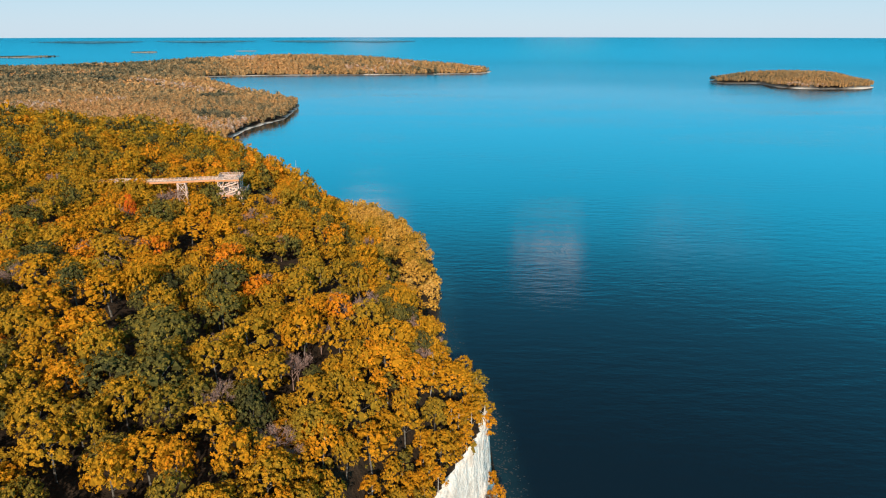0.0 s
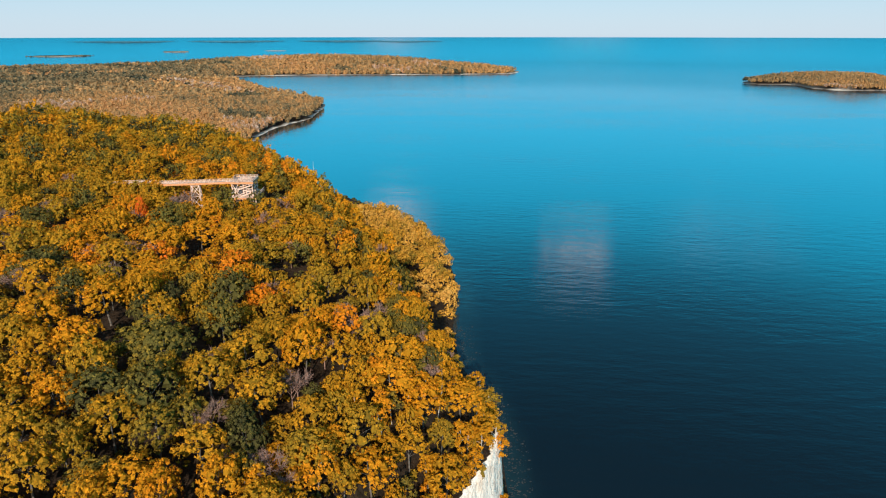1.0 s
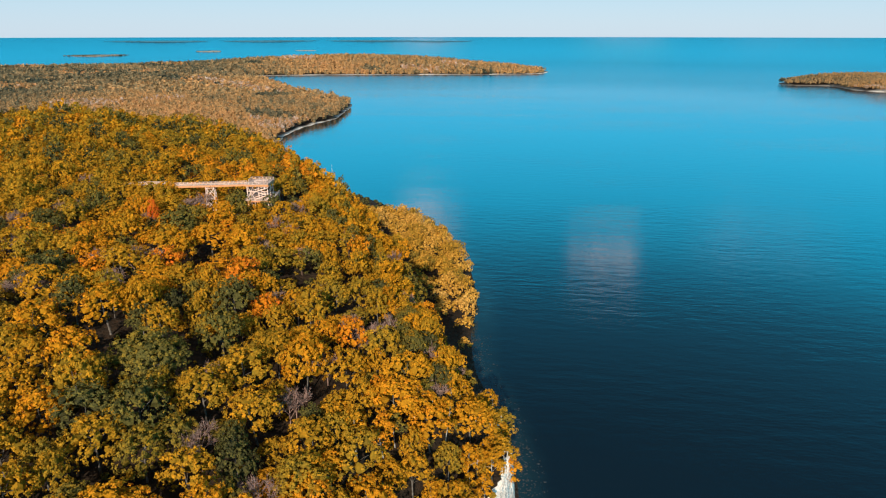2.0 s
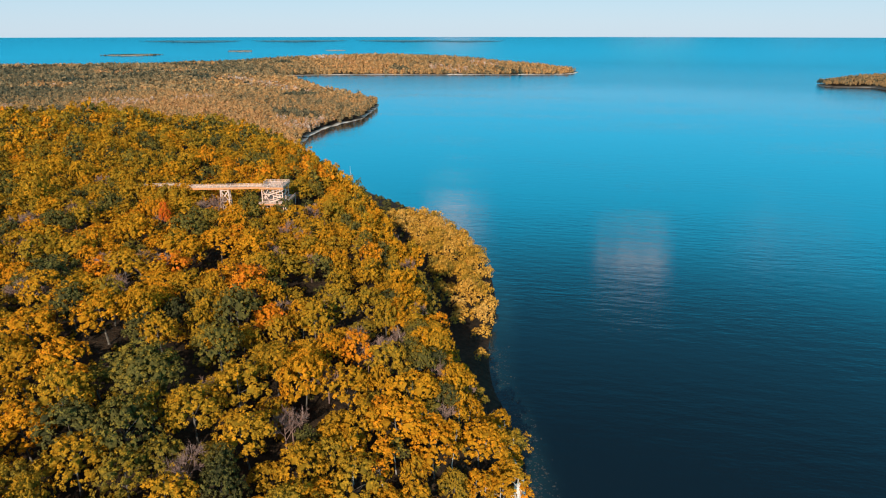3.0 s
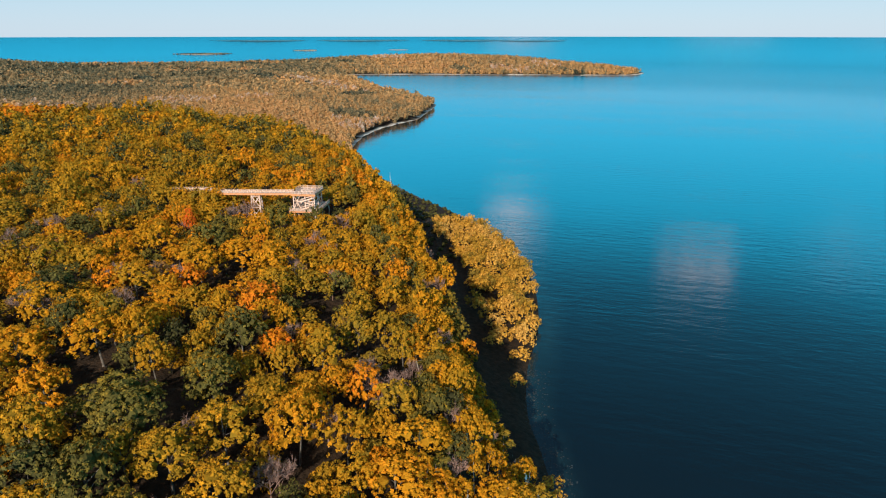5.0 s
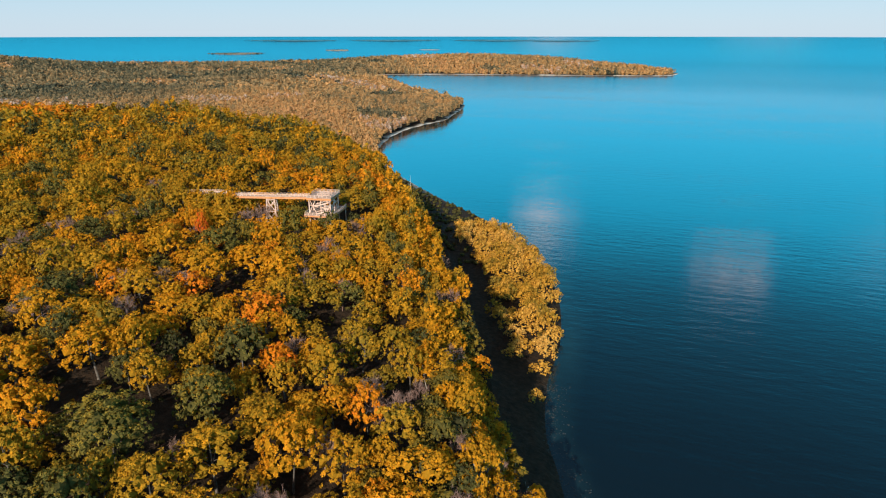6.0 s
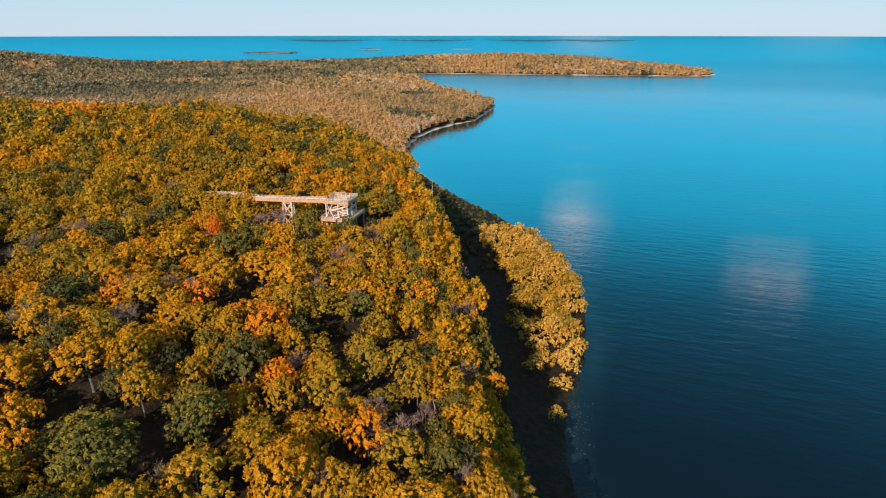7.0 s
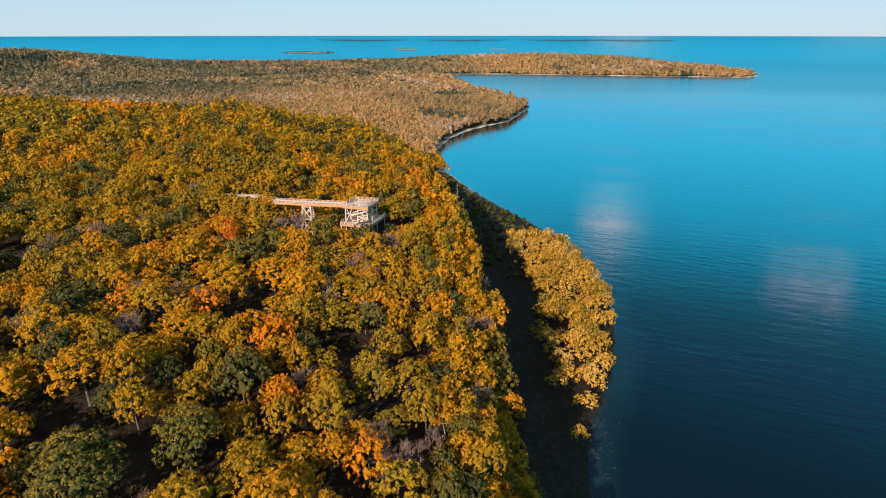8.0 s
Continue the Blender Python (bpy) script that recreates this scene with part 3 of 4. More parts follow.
def tree_kind(name, label, category, group, crown, trunk, bark):
    """One tree as an empty with its trunk and crown; kept as the pattern for its copies."""
    ob = new(name)
    if trunk is not None:
        part("trunk", mesh_of("trunk", *trunk, soft=True), bark, ob)
    if crown is not None:
        v, q, t, lf = crown
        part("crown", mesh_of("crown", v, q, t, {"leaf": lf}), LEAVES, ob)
    return tagged(ob, label, category, group)


def place_tree(kind, used, m, tint):
    """The pattern itself goes to the first site, copies to the rest."""
    ob = kind
    if used:
        ob = copy_thing(kind, m)
        ob.matrix_basis = m
    else:
        kind.matrix_basis = m
    for ch in ob.children:
        ch.color = (tint, tint, tint, 1)
    return ob


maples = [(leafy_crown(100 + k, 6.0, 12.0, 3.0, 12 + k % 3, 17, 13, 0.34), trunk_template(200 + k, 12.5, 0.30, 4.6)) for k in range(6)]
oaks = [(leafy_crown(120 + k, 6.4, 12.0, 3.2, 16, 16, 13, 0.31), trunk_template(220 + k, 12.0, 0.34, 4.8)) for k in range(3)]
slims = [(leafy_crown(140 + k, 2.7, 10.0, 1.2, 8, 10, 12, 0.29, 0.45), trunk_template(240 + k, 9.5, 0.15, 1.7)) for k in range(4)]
bares = [bare_template(160 + k, 12.0, 0.95) for k in range(2)]

near_sites = pick_sites(-470, 48, 60, 800, 56000, 6.2, 3, CLEARINGS + TOWER_SPACE, [(x, y, r) for x, y, r, tint in MAPLE_MARKS + RIDGE_MARKS + SLOPE_MARKS + OAK_MARKS] + [(x, y, 3.0) for x, y in BARE_MARKS])
near = np.array(near_sites)
near_tint = tint_at(near[:, 0], near[:, 1]) - 0.03 * (near[:, 1] < 225) - 0.12 * ((near[:, 0] < -50) & (near[:, 1] < 205)) - 0.08 * smooth(-near[:, 0], 120, 220) * (near[:, 1] > 225)
# the slope under the cliff is cleared of trees to read dark; below it a strip of pale gold trees follows the shore
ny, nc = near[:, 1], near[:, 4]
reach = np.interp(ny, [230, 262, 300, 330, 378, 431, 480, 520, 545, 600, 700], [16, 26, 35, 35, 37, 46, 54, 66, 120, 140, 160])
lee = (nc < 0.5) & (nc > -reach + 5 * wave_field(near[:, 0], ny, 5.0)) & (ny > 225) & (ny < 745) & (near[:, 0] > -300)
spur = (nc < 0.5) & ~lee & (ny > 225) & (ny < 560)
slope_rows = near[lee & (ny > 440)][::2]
spur &= rng.uniform(size=len(near)) < 0.5
spur_rows, spur_tint = near[spur], near_tint[spur]
stay = ~lee & ~((nc < 0.5) & (ny > 225) & (ny < 560)) & (np.hypot(near[:, 0] + 100, ny - 335) > 8)
near, near_tint = near[stay], near_tint[stay]
OBJECT_FRONT = 100, 222, -125  # the stretch of the bluff whose trees are things of their own
first = (near[:, 1] > OBJECT_FRONT[0]) & (near[:, 1] < OBJECT_FRONT[1]) & (near[:, 0] > OBJECT_FRONT[2])

kinds = {}
for k, (c, t) in enumerate(maples):
    kinds["maple", k] = ["maple_tree", "broad maple in golden autumn leaf on the bluff", "tree", "autumn maples", c, t, BARK, None]
for k, (c, t) in enumerate(oaks):
    kinds["oak", k] = ["oak_tree", "broad oak still in dark green leaf on the bluff", "tree", "green oaks", c, t, BARK, None]
for k, (c, t) in enumerate(slims):
    kinds["slim", k] = ["aspen_tree", "slender young yellow aspen near the cliff edge", "tree", "slender trees on the slope", c, t, PALE_BARK, None]
for k, t in enumerate(bares):
    kinds["bare", k] = ["bare_tree", "leafless tree with fine pinkish grey twigs", "tree", "bare trees", None, t, TWIGS, None]


def plant(key, m, tint):
    row = kinds[key]
    if row[7] is None:
        row[7] = tree_kind(*row[:7])
        return place_tree(row[7], False, m, tint)
    return place_tree(row[7], True, m, tint)


def stand(x, y, z, s, sz, turn):
    k = 1 + 0.16 * math.sin(7.3 * x + 3.1 * y)
    return pose(x, y, z, 0, 0, turn) @ Matrix.Diagonal((s * k, s / k, sz, 1))


for (x, y, r, z, c), tint in zip(near[first], near_tint[first]):
    turn = rng.uniform(0, 360)
    if rng.uniform() < 0.06:
        plant(("bare", int(rng.integers(2))), stand(x, y, z, 0.9 * max(0.5, r / 6), rng.uniform(0.8, 1.05), turn), tint)
    elif r < 3.6:
        s = r / 2.6
        plant(("slim", int(rng.integers(4))), stand(x, y, z, s * 1.1, min(1.25, max(0.75, s)) * rng.uniform(0.85, 1.2), turn), 0.45 + 0.7 * (tint - 0.4))
    elif tint < 0.24:
        s = r / 6.5
        plant(("oak", int(rng.integers(3))), stand(x, y, z, s, min(1.15, max(0.8, s)) * rng.uniform(0.85, 1.15), turn), tint)
    else:
        s = r / 6.2
        plant(("maple", int(rng.integers(6))), stand(x, y, z, s, min(1.15, max(0.75, s)) * rng.uniform(0.66, 1.32), turn), tint)


# the trees that stand out
for rows, kind, count, wide, tall in ((MAPLE_MARKS, "maple", 6, 6.1, 1.06), (RIDGE_MARKS, "maple", 6, 6.1, 1.03), (SLOPE_MARKS, "maple", 6, 6.1, 1.0), (OAK_MARKS, "oak", 3, 6.5, 1.16)):
    for k, (x, y, r, tint) in enumerate(rows):
        plant((kind, k % count), stand(x, y, ground_at(x, y), r / wide, tall * (0.80 + 0.03 * r) * rng.uniform(0.92, 1.08), rng.uniform(0, 360)), tint)
for k, (x, y) in enumerate(BARE_MARKS):
    plant(("bare", k % 2), stand(x, y, ground_at(x, y), rng.uniform(0.85, 1.1), rng.uniform(0.95, 1.15), rng.uniform(0, 360)), 0.5)


def lump_template(seed, sprays=0, core=(ICO_V, ICO_F)):
    """A small far crown: a lumpy core, with a few leaf sprays where it is near enough to tell."""
    r = np.random.default_rng(seed)
    v = core[0] * (1 + r.uniform(-0.22, 0.16, (len(core[0]), 1))) * np.array([1, 1, 0.9])
    v[:, 2] += 0.55
    t, lf = core[1], r.uniform(0.2, 1.0, len(v))
    if sprays:
        n = r.normal(size=(sprays, 3)) + np.array([0, 0, 0.5])
        n /= np.linalg.norm(n, axis=1, keepdims=True)
        p = n * r.uniform(0.85, 1.15, (sprays, 1)) + np.array([0, 0, 0.55])
        e1 = np.cross(n + r.normal(scale=0.4, size=n.shape), r.normal(size=n.shape))
        e1 /= np.linalg.norm(e1, axis=1, keepdims=True)
        e2 = np.cross(n, e1)
        s = r.uniform(0.22, 0.42, (sprays, 1))
        tri = np.stack([p + e1 * s, p - e1 * s * 0.5 + e2 * s * 0.8, p - e1 * s * 0.5 - e2 * s * 0.8], 1).reshape(-1, 3)
        t = np.vstack([t, np.arange(sprays * 3).reshape(-1, 3) + len(v)])
        lf = np.concatenate([lf, np.repeat(r.uniform(0.2, 1, sprays), 3)])
        v = np.vstack([v, tri])
    return v, np.zeros((0, 4), int), t, lf


def scatter(name, templates, sites, tints, label, leaves=LEAVES_FAR, soft=False):
    """A wood too large to count, joined in one mesh: sites are (template, x, y, z, scale, height scale, turn)."""
    vs, qs, ts, lf, tn, o = [], [], [], [], [], 0
    for (k, x, y, z, s, sz, a), tint in zip(sites, tints):
        v, q, t, f = templates[int(k)]
        ca, sa = math.cos(a) * s, math.sin(a) * s
        vs.append(np.stack([v[:, 0] * ca - v[:, 1] * sa + x, v[:, 0] * sa + v[:, 1] * ca + y, v[:, 2] * sz + z], 1).astype(np.float32))
        if len(q):
            qs.append(q + o)
        ts.append(t + o)
        lf.append(f)
        tn.append(np.full(len(v), tint, np.float32))
        o += len(v)
    me = mesh_of(name, np.vstack(vs), np.vstack(qs) if qs else None, np.vstack(ts), {"leaf": np.concatenate(lf), "tint": np.concatenate(tn)}, soft)
    return tagged(part(name, me, leaves), label, "woods", kind="stuff")


bare_too = ~first & (near[:, 1] < 360) & (near[:, 1] > 200) & (near[:, 0] > -230) & (rng.uniform(size=len(near)) < 0.07)
for x, y, r, z, c in near[bare_too]:
    s = max(0.6, min(1.2, r / 5))
    plant(("bare", int(rng.integers(2))), stand(x, y, z, s, rng.uniform(0.95, 1.2), rng.uniform(0, 360)), 0.5)

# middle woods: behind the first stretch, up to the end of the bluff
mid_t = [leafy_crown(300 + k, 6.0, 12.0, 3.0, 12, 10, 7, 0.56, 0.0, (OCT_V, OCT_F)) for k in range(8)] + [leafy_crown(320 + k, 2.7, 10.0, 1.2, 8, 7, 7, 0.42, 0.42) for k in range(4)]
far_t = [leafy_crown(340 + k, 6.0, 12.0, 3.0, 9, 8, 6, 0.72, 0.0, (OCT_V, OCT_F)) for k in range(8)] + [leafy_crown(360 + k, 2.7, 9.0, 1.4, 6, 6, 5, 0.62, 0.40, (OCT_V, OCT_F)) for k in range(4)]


def wood_rows(sites, broad, slim, limit=3.6):
    rows = []
    for x, y, r, z, c in sites:
        turn = rng.uniform(0, 6.28)
        if r < limit:
            s = r / 2.6
            lift = 1.35 if y > 240 and c > -2 else 1.0
            rows.append((broad + rng.integers(slim), x, y, z, s * 1.1, lift * min(1.25, max(0.75, s)) * rng.uniform(0.9, 1.3), turn))
        else:
            s = r / 6.1
            rows.append((rng.integers(broad), x, y, z, s, min(1.15, max(0.75, s)) * rng.uniform(0.66, 1.32), turn))
    return rows


middle = ~first & ~bare_too & (near[:, 1] < 345) & (near[:, 1] > 90) & (near[:, 1] - 60 > -0.62 * (near[:, 0] + 20))
middle_rows = wood_rows(near[middle], 8, 4)
scatter("middle_woods", mid_t, middle_rows, near_tint[middle], "dense golden and olive autumn woods on the bluff")
beyond = ~first & ~middle & ~bare_too
remote = beyond & ((near[:, 1] > 500) | (near[:, 0] < -330) | (near[:, 1] < 90))
beyond = beyond & ~remote
scatter("bluff_woods", far_t, wood_rows(near[beyond], 8, 4), near_tint[beyond], "golden autumn woods along the far bluff")
thin_t = [leafy_crown(380 + k, 6.0, 12.0, 3.0, 7, 5, 3, 1.35, 0.0, (OCT_V, OCT_F)) for k in range(8)] + [leafy_crown(390 + k, 2.7, 9.0, 1.4, 5, 4, 3, 0.95, 0.4, (OCT_V, OCT_F)) for k in range(4)]
scatter("ridge_woods", thin_t, wood_rows(near[remote], 8, 4), near_tint[remote], "golden and olive woods on the ridge of the bluff")

scatter("shore_woods", far_t, [(rng.integers(8), x, y, z - 1.0, r / 4.4, r / 4.2 * rng.uniform(0.7, 1.3), rng.uniform(0, 6.28)) for x, y, r, z, c in spur_rows], 0.62 + 1.2 * (spur_tint - 0.45), "pale gold young trees in a strip above the waterline", LEAVES_PALE)
# tinted almost black-green, since the cast shadow does not cover this slope
scatter("slope_woods", [lump_template(470 + k, 24) for k in range(8)], [(rng.integers(8), x, y, z, r * 0.6, 1.5 * rng.uniform(0.7, 1.2), rng.uniform(0, 6.28)) for x, y, r, z, c in slope_rows], rng.uniform(0.0, 0.05, len(slope_rows)), "small trees on the bluff's slope, shade put into their dark green")
back_sites = np.array(pick_sites(-160, 48, -160, 58, 9000, 11.0, 8, []))
scatter("inland_woods", thin_t, wood_rows(back_sites, 8, 4), tint_at(back_sites[:, 0], back_sites[:, 1]), "golden and olive autumn woods along the bluff top")

# trees at the foot of the bluff behind the first cliff
fx, fy = np.meshgrid(np.arange(-25, 66, 6.0), np.arange(60, 146, 6.0))
fx, fy = fx.ravel() + rng.uniform(-2.5, 2.5, fx.size), fy.ravel() + rng.uniform(-2.5, 2.5, fx.size)
fh, fd, _, fc, _, _, _ = height(fx, fy)
foot = (fd > 5) & (fc < -5)
scatter("foot_woods", thin_t, [(rng.integers(8), x, y, z - 0.5, rng.uniform(0.6, 0.85), rng.uniform(0.6, 0.95), rng.uniform(0, 6.28)) for x, y, z in zip(fx[foot], fy[foot], fh[foot])], tint_at(fx[foot], fy[foot]), "golden and olive trees at the foot of the bluff")

# undergrowth between the trunks
def undergrowth():
    r = np.random.default_rng(31)
    X, Y = r.uniform(-230, 26, 9000), r.uniform(105, 345, 9000)
    h, d, di, c, s, k, f = height(X, Y)
    on = (d > 1.5) & (c > -1.0) & (np.hypot(X + 113, Y - 342) > 13)
    X, Y, h = X[on][:1400], Y[on][:1400], h[on][:1400]
    size = r.uniform(0.7, 1.9, len(X))
    rows = [(r.integers(8), x, y, z - 0.3 * q, q, q * r.uniform(0.8, 1.3), r.uniform(0, 6.28)) for x, y, z, q in zip(X, Y, h, size)]
    scatter("undergrowth", [spray_template(440 + k, 22, 0.36) for k in range(8)], rows, r.uniform(0.05, 0.45, len(X)), "low olive and brown undergrowth beneath the trees")


# far woods: low crowns over the flat land, the peninsula and the isle
def far_sites(x0, x1, y0, y1, gap, ring, seed, margin):
    r = np.random.default_rng(seed)
    X, Y = np.meshgrid(np.arange(x0, x1, gap), np.arange(y0, y1, gap))
    X = X.ravel() + r.uniform(-0.75, 0.75, X.size) * gap
    Y = Y.ravel() + r.uniform(-0.75, 0.75, Y.size) * gap
    h, d, di, c, s, k, f = height(X, Y)
    on = (coast_distance(X, Y, ring) > margin)
    return X[on], Y[on], h[on], r


def spray_template(seed, sprays, size):
    """A small far crown: loose leafy sprays heaped round a rough heart."""
    r = np.random.default_rng(seed)
    heart = np.array([(0.6, 0, -0.3), (-0.35, 0.55, -0.3), (-0.35, -0.55, -0.3), (0, 0, 1.0)]) * r.uniform(0.8, 1.15, (4, 1))
    n = unit(r.normal(size=(sprays, 3)) + np.array([0, -0.25, 0.6]))
    p = n * np.array([0.78, 0.78, 0.95]) * r.uniform(0.6, 1.08, (sprays, 1)) + np.array([0, 0, 0.35])
    nn = unit(n + np.array([0, 0, 0.25]) + r.normal(scale=0.28, size=n.shape))
    e1 = unit(np.cross(nn, r.normal(size=n.shape)))
    e2 = np.cross(nn, e1)
    s = size * r.uniform(0.6, 1.35, (sprays, 1))
    tri = np.stack([p + e1 * s, p - e1 * s * 0.5 + e2 * s * 0.8, p - e1 * s * 0.5 - e2 * s * 0.8], 1).reshape(-1, 3)
    t = np.vstack([[(0, 1, 3), (1, 2, 3), (2, 0, 3)], np.arange(sprays * 3).reshape(-1, 3) + 4])
    # heart vertices darkest, painting the shade within each small crown
    return np.vstack([heart, tri]), np.zeros((0, 4), int), t, np.concatenate([r.uniform(0, 0.2, 4), np.repeat(r.uniform(0, 1, sprays), 3)])


lumps = [spray_template(400 + k, 17, 0.37) for k in range(8)]
tufts = [spray_template(420 + k, 28, 0.28) for k in range(8)]
heads = [spray_template(430 + k, 26, 0.34) for k in range(8)]


def far_wood(name, label, gap, boxes, ring, seed, margin, tall=13.0, drab=0.0, leaves=LEAVES_BROWN, shapes=lumps):
    rows, tints = [], []
    for x0, x1, y0, y1 in boxes:
        X, Y, h, r = far_sites(x0, x1, y0, y1, gap, ring, seed, margin)
        for x, y, z in zip(X, Y, h):
            s = gap * r.uniform(0.50, 0.84)
            top = tall * r.uniform(0.82, 1.14)
            rows.append((r.integers(8), x, y, z + top - 1.2 * s, s, s * r.uniform(0.75, 1.35), r.uniform(0, 6.28)))
        tints.append(0.5 + 0.75 * (tint_at(X, Y) - 0.5) - drab - 0.35 * (wave_field(X - 100, Y, 70.0) < -0.72) + 0.13 * wave_field(X, Y, 140.0) - 0.30 * smooth(-X, 600, 1300) + 0.45 * (wave_field(X + 300, Y, 95.0) > 0.55) * (r.uniform(size=len(X)) < 0.6))
    scatter(name, shapes, rows, np.clip(np.concatenate(tints), 0.02, 0.95 if leaves is LEAVES_BROWN else 0.76), label, leaves)


far_wood("lowland_woods", "autumn woods on low land beyond the bluff", 7.7, [(-1250, -470, 620, 1500), (-470, -270, 800, 1500)], MAINLAND, 11, 3.5, 14.0, -0.05, LEAVES_BROWN, tufts)
far_wood("hill_woods", "distant autumn woods on low hills, haze painted into the browns", 13.5, [(-3300, -1250, 900, 3150), (-1250, 200, 1500, 3260)], MAINLAND, 12, 11, 15.0, -0.06, LEAVES_BROWN, lumps)
far_wood("side_woods", "autumn woods along the inner bluff", 8.0, [(-1250, -470, 200, 620), (-470, -330, 780, 800)], MAINLAND, 13, 12, 15.0, 0.14, LEAVES_FAR, heads)
far_wood("rear_woods", "autumn woods on the bluff behind", 9.0, [(-700, -470, -200, 200), (-470, -160, -160, 60), (-470, 60, -320, -160)], MAINLAND, 15, 12, 15.0, 0.0, LEAVES_FAR, tufts)
far_wood("isle_woods", "small wooded isle in brown autumn leaf", 5.8, [(840, 1360, 1850, 2320)], ISLE, 14, 6, 13.0, -0.04, LEAVES_BROWN, lumps)
undergrowth()


# ---- the look-out tower and its ramp ----
def beam_bm(a, b, w, h):
    """A squared timber from a to b, w wide and h deep, with eased edges."""
    bm = bmesh.new()
    a, b = Vector(a), Vector(b)
    d = b - a
    m = Matrix.Translation((a + b) / 2) @ d.to_track_quat("X", "Z").to_matrix().to_4x4() @ Matrix.Diagonal((d.length, w, h, 1))
    bmesh.ops.create_cube(bm, size=1, matrix=m)
    bmesh.ops.bevel(bm, geom=bm.edges[:], offset=min(w, h) * 0.08, segments=1, affect="EDGES")
    return bm


def timber(name, a, b, w, h, parent, material=TIMBER, label=""):
    return part(name, beam_bm(a, b, w, h), material, parent, label)


def slab(name, x0, x1, y0, y1, z, thick, parent, material=TIMBER, label=""):
    return timber(name, (x0, (y0 + y1) / 2, z - thick / 2), (x1, (y0 + y1) / 2, z - thick / 2), y1 - y0, thick, parent, material, label)


def railing(parent, a, b, tall=1.15, gap=1.9):
    """Posts, a top rail, a middle rail and close bars from a to b."""
    a, b = Vector(a), Vector(b)
    up = Vector((0, 0, tall))
    timber("top_rail", a + up, b + up, 0.20, 0.10, parent)
    timber("middle_rail", a + up * 0.55, b + up * 0.55, 0.06, 0.12, parent)
    timber("bottom_rail", a + up * 0.12, b + up * 0.12, 0.06, 0.14, parent)
    n = max(1, round((b - a).length / gap))
    for k in range(n + 1):
        p = a.lerp(b, k / n)
        timber("rail_post", p, p + up * 1.02, 0.15, 0.15, parent)


def flight(parent, a, b, width, steps=11):
    """One stair flight with two stringers, treads and a hand rail."""
    a, b = Vector(a), Vector(b)
    st = part("stair_flight", beam_bm(a + Vector((0, 0, -0.1)), b + Vector((0, 0, -0.1)), 0.12, 0.46), TIMBER, parent)
    off = Vector((0, width, 0))
    timber("stringer", a + off - Vector((0, 0, 0.1)), b + off - Vector((0, 0, 0.1)), 0.10, 0.34, st)
    timber("hand_rail", a + Vector((0, 0, 1.0)), b + Vector((0, 0, 1.0)), 0.10, 0.12, st)
    timber("hand_rail", a + off + Vector((0, 0, 1.0)), b + off + Vector((0, 0, 1.0)), 0.10, 0.12, st)
    for k in range(steps):
        p = a.lerp(b, (k + 0.5) / steps)
        timber("tread", p, p + off, 0.30, 0.06, st)


DECK_Z, LOW_Z = 77.6, 69.8
tower = new("observation_tower")
tower.matrix_basis = pose(-113.4, 342.0, 0, 0, 0, 5)
tagged(tower, "tall pale timber look-out tower with two decks among trees", "tower")
base = ground_at(-113.4, 342.0)
for px in (-5.2, 0.6, 5.2):
    for py in (-5.4, 0.0, 5.4):
        timber("column", (px, py, base - 0.5), (px, py, DECK_Z - 0.5), 0.42, 0.42, tower)
slab("upper_deck", -6.0, 6.0, -6.4, 6.4, DECK_Z, 0.22, tower, TIMBER_FLOOR, "worn brown deck boards")
for py in (-6.3, 0.0, 6.3):
    timber("deck_beam", (-6.1, py, DECK_Z - 0.72), (6.1, py, DECK_Z - 0.72), 0.26, 0.95, tower, TIMBER_SIDE, "reddish brown timber beam")
for px in (-5.9, 5.9):
    timber("deck_beam", (px, -6.1, DECK_Z - 0.72), (px, 6.1, DECK_Z - 0.72), 0.24, 0.92, tower, TIMBER_SIDE, "reddish brown timber beam")
corners = [(-5.9, -6.3), (5.9, -6.3), (5.9, 6.3), (-5.9, 6.3)]
for k in (0, 1, 2):
    (ax, ay), (bx, by) = corners[k], corners[k + 1]
    railing(tower, (ax, ay, DECK_Z), (bx, by, DECK_Z))
railing(tower, (-5.9, 6.3, DECK_Z), (-5.9, 0.6, DECK_Z))
railing(tower, (-2.4, -1.6, DECK_Z), (3.6, -1.6, DECK_Z), 1.0)
railing(tower, (-2.4, 2.0, DECK_Z), (3.6, 2.0, DECK_Z), 1.0)
slab("lower_deck", -6.6, 7.6, -9.0, 10.5, LOW_Z, 0.25, tower, TIMBER_FLOOR)
for py in (-8.8, 10.3):
    timber("lower_beam", (-6.7, py, LOW_Z - 0.6), (7.7, py, LOW_Z - 0.6), 0.26, 0.7, tower, TIMBER_SIDE)
for px in (-6.5, 7.5):
    timber("lower_beam", (px, -8.6, LOW_Z - 0.6), (px, 10.1, LOW_Z - 0.6), 0.26, 0.7, tower, TIMBER_SIDE)
low = [(-6.5, 10.2), (-6.5, -8.8), (7.5, -8.8), (7.5, 10.2)]
for k in range(3):
    (ax, ay), (bx, by) = low[k], low[k + 1]
    railing(tower, (ax, ay, LOW_Z), (bx, by, LOW_Z), 1.1)
for px in (-6.2, 0.5, 7.2):
    for py in (-8.4, 9.8):
        timber("lower_column", (px, py, base - 2.5), (px, py, LOW_Z - 0.25), 0.36, 0.36, tower)
mid_z = (LOW_Z + DECK_Z) / 2
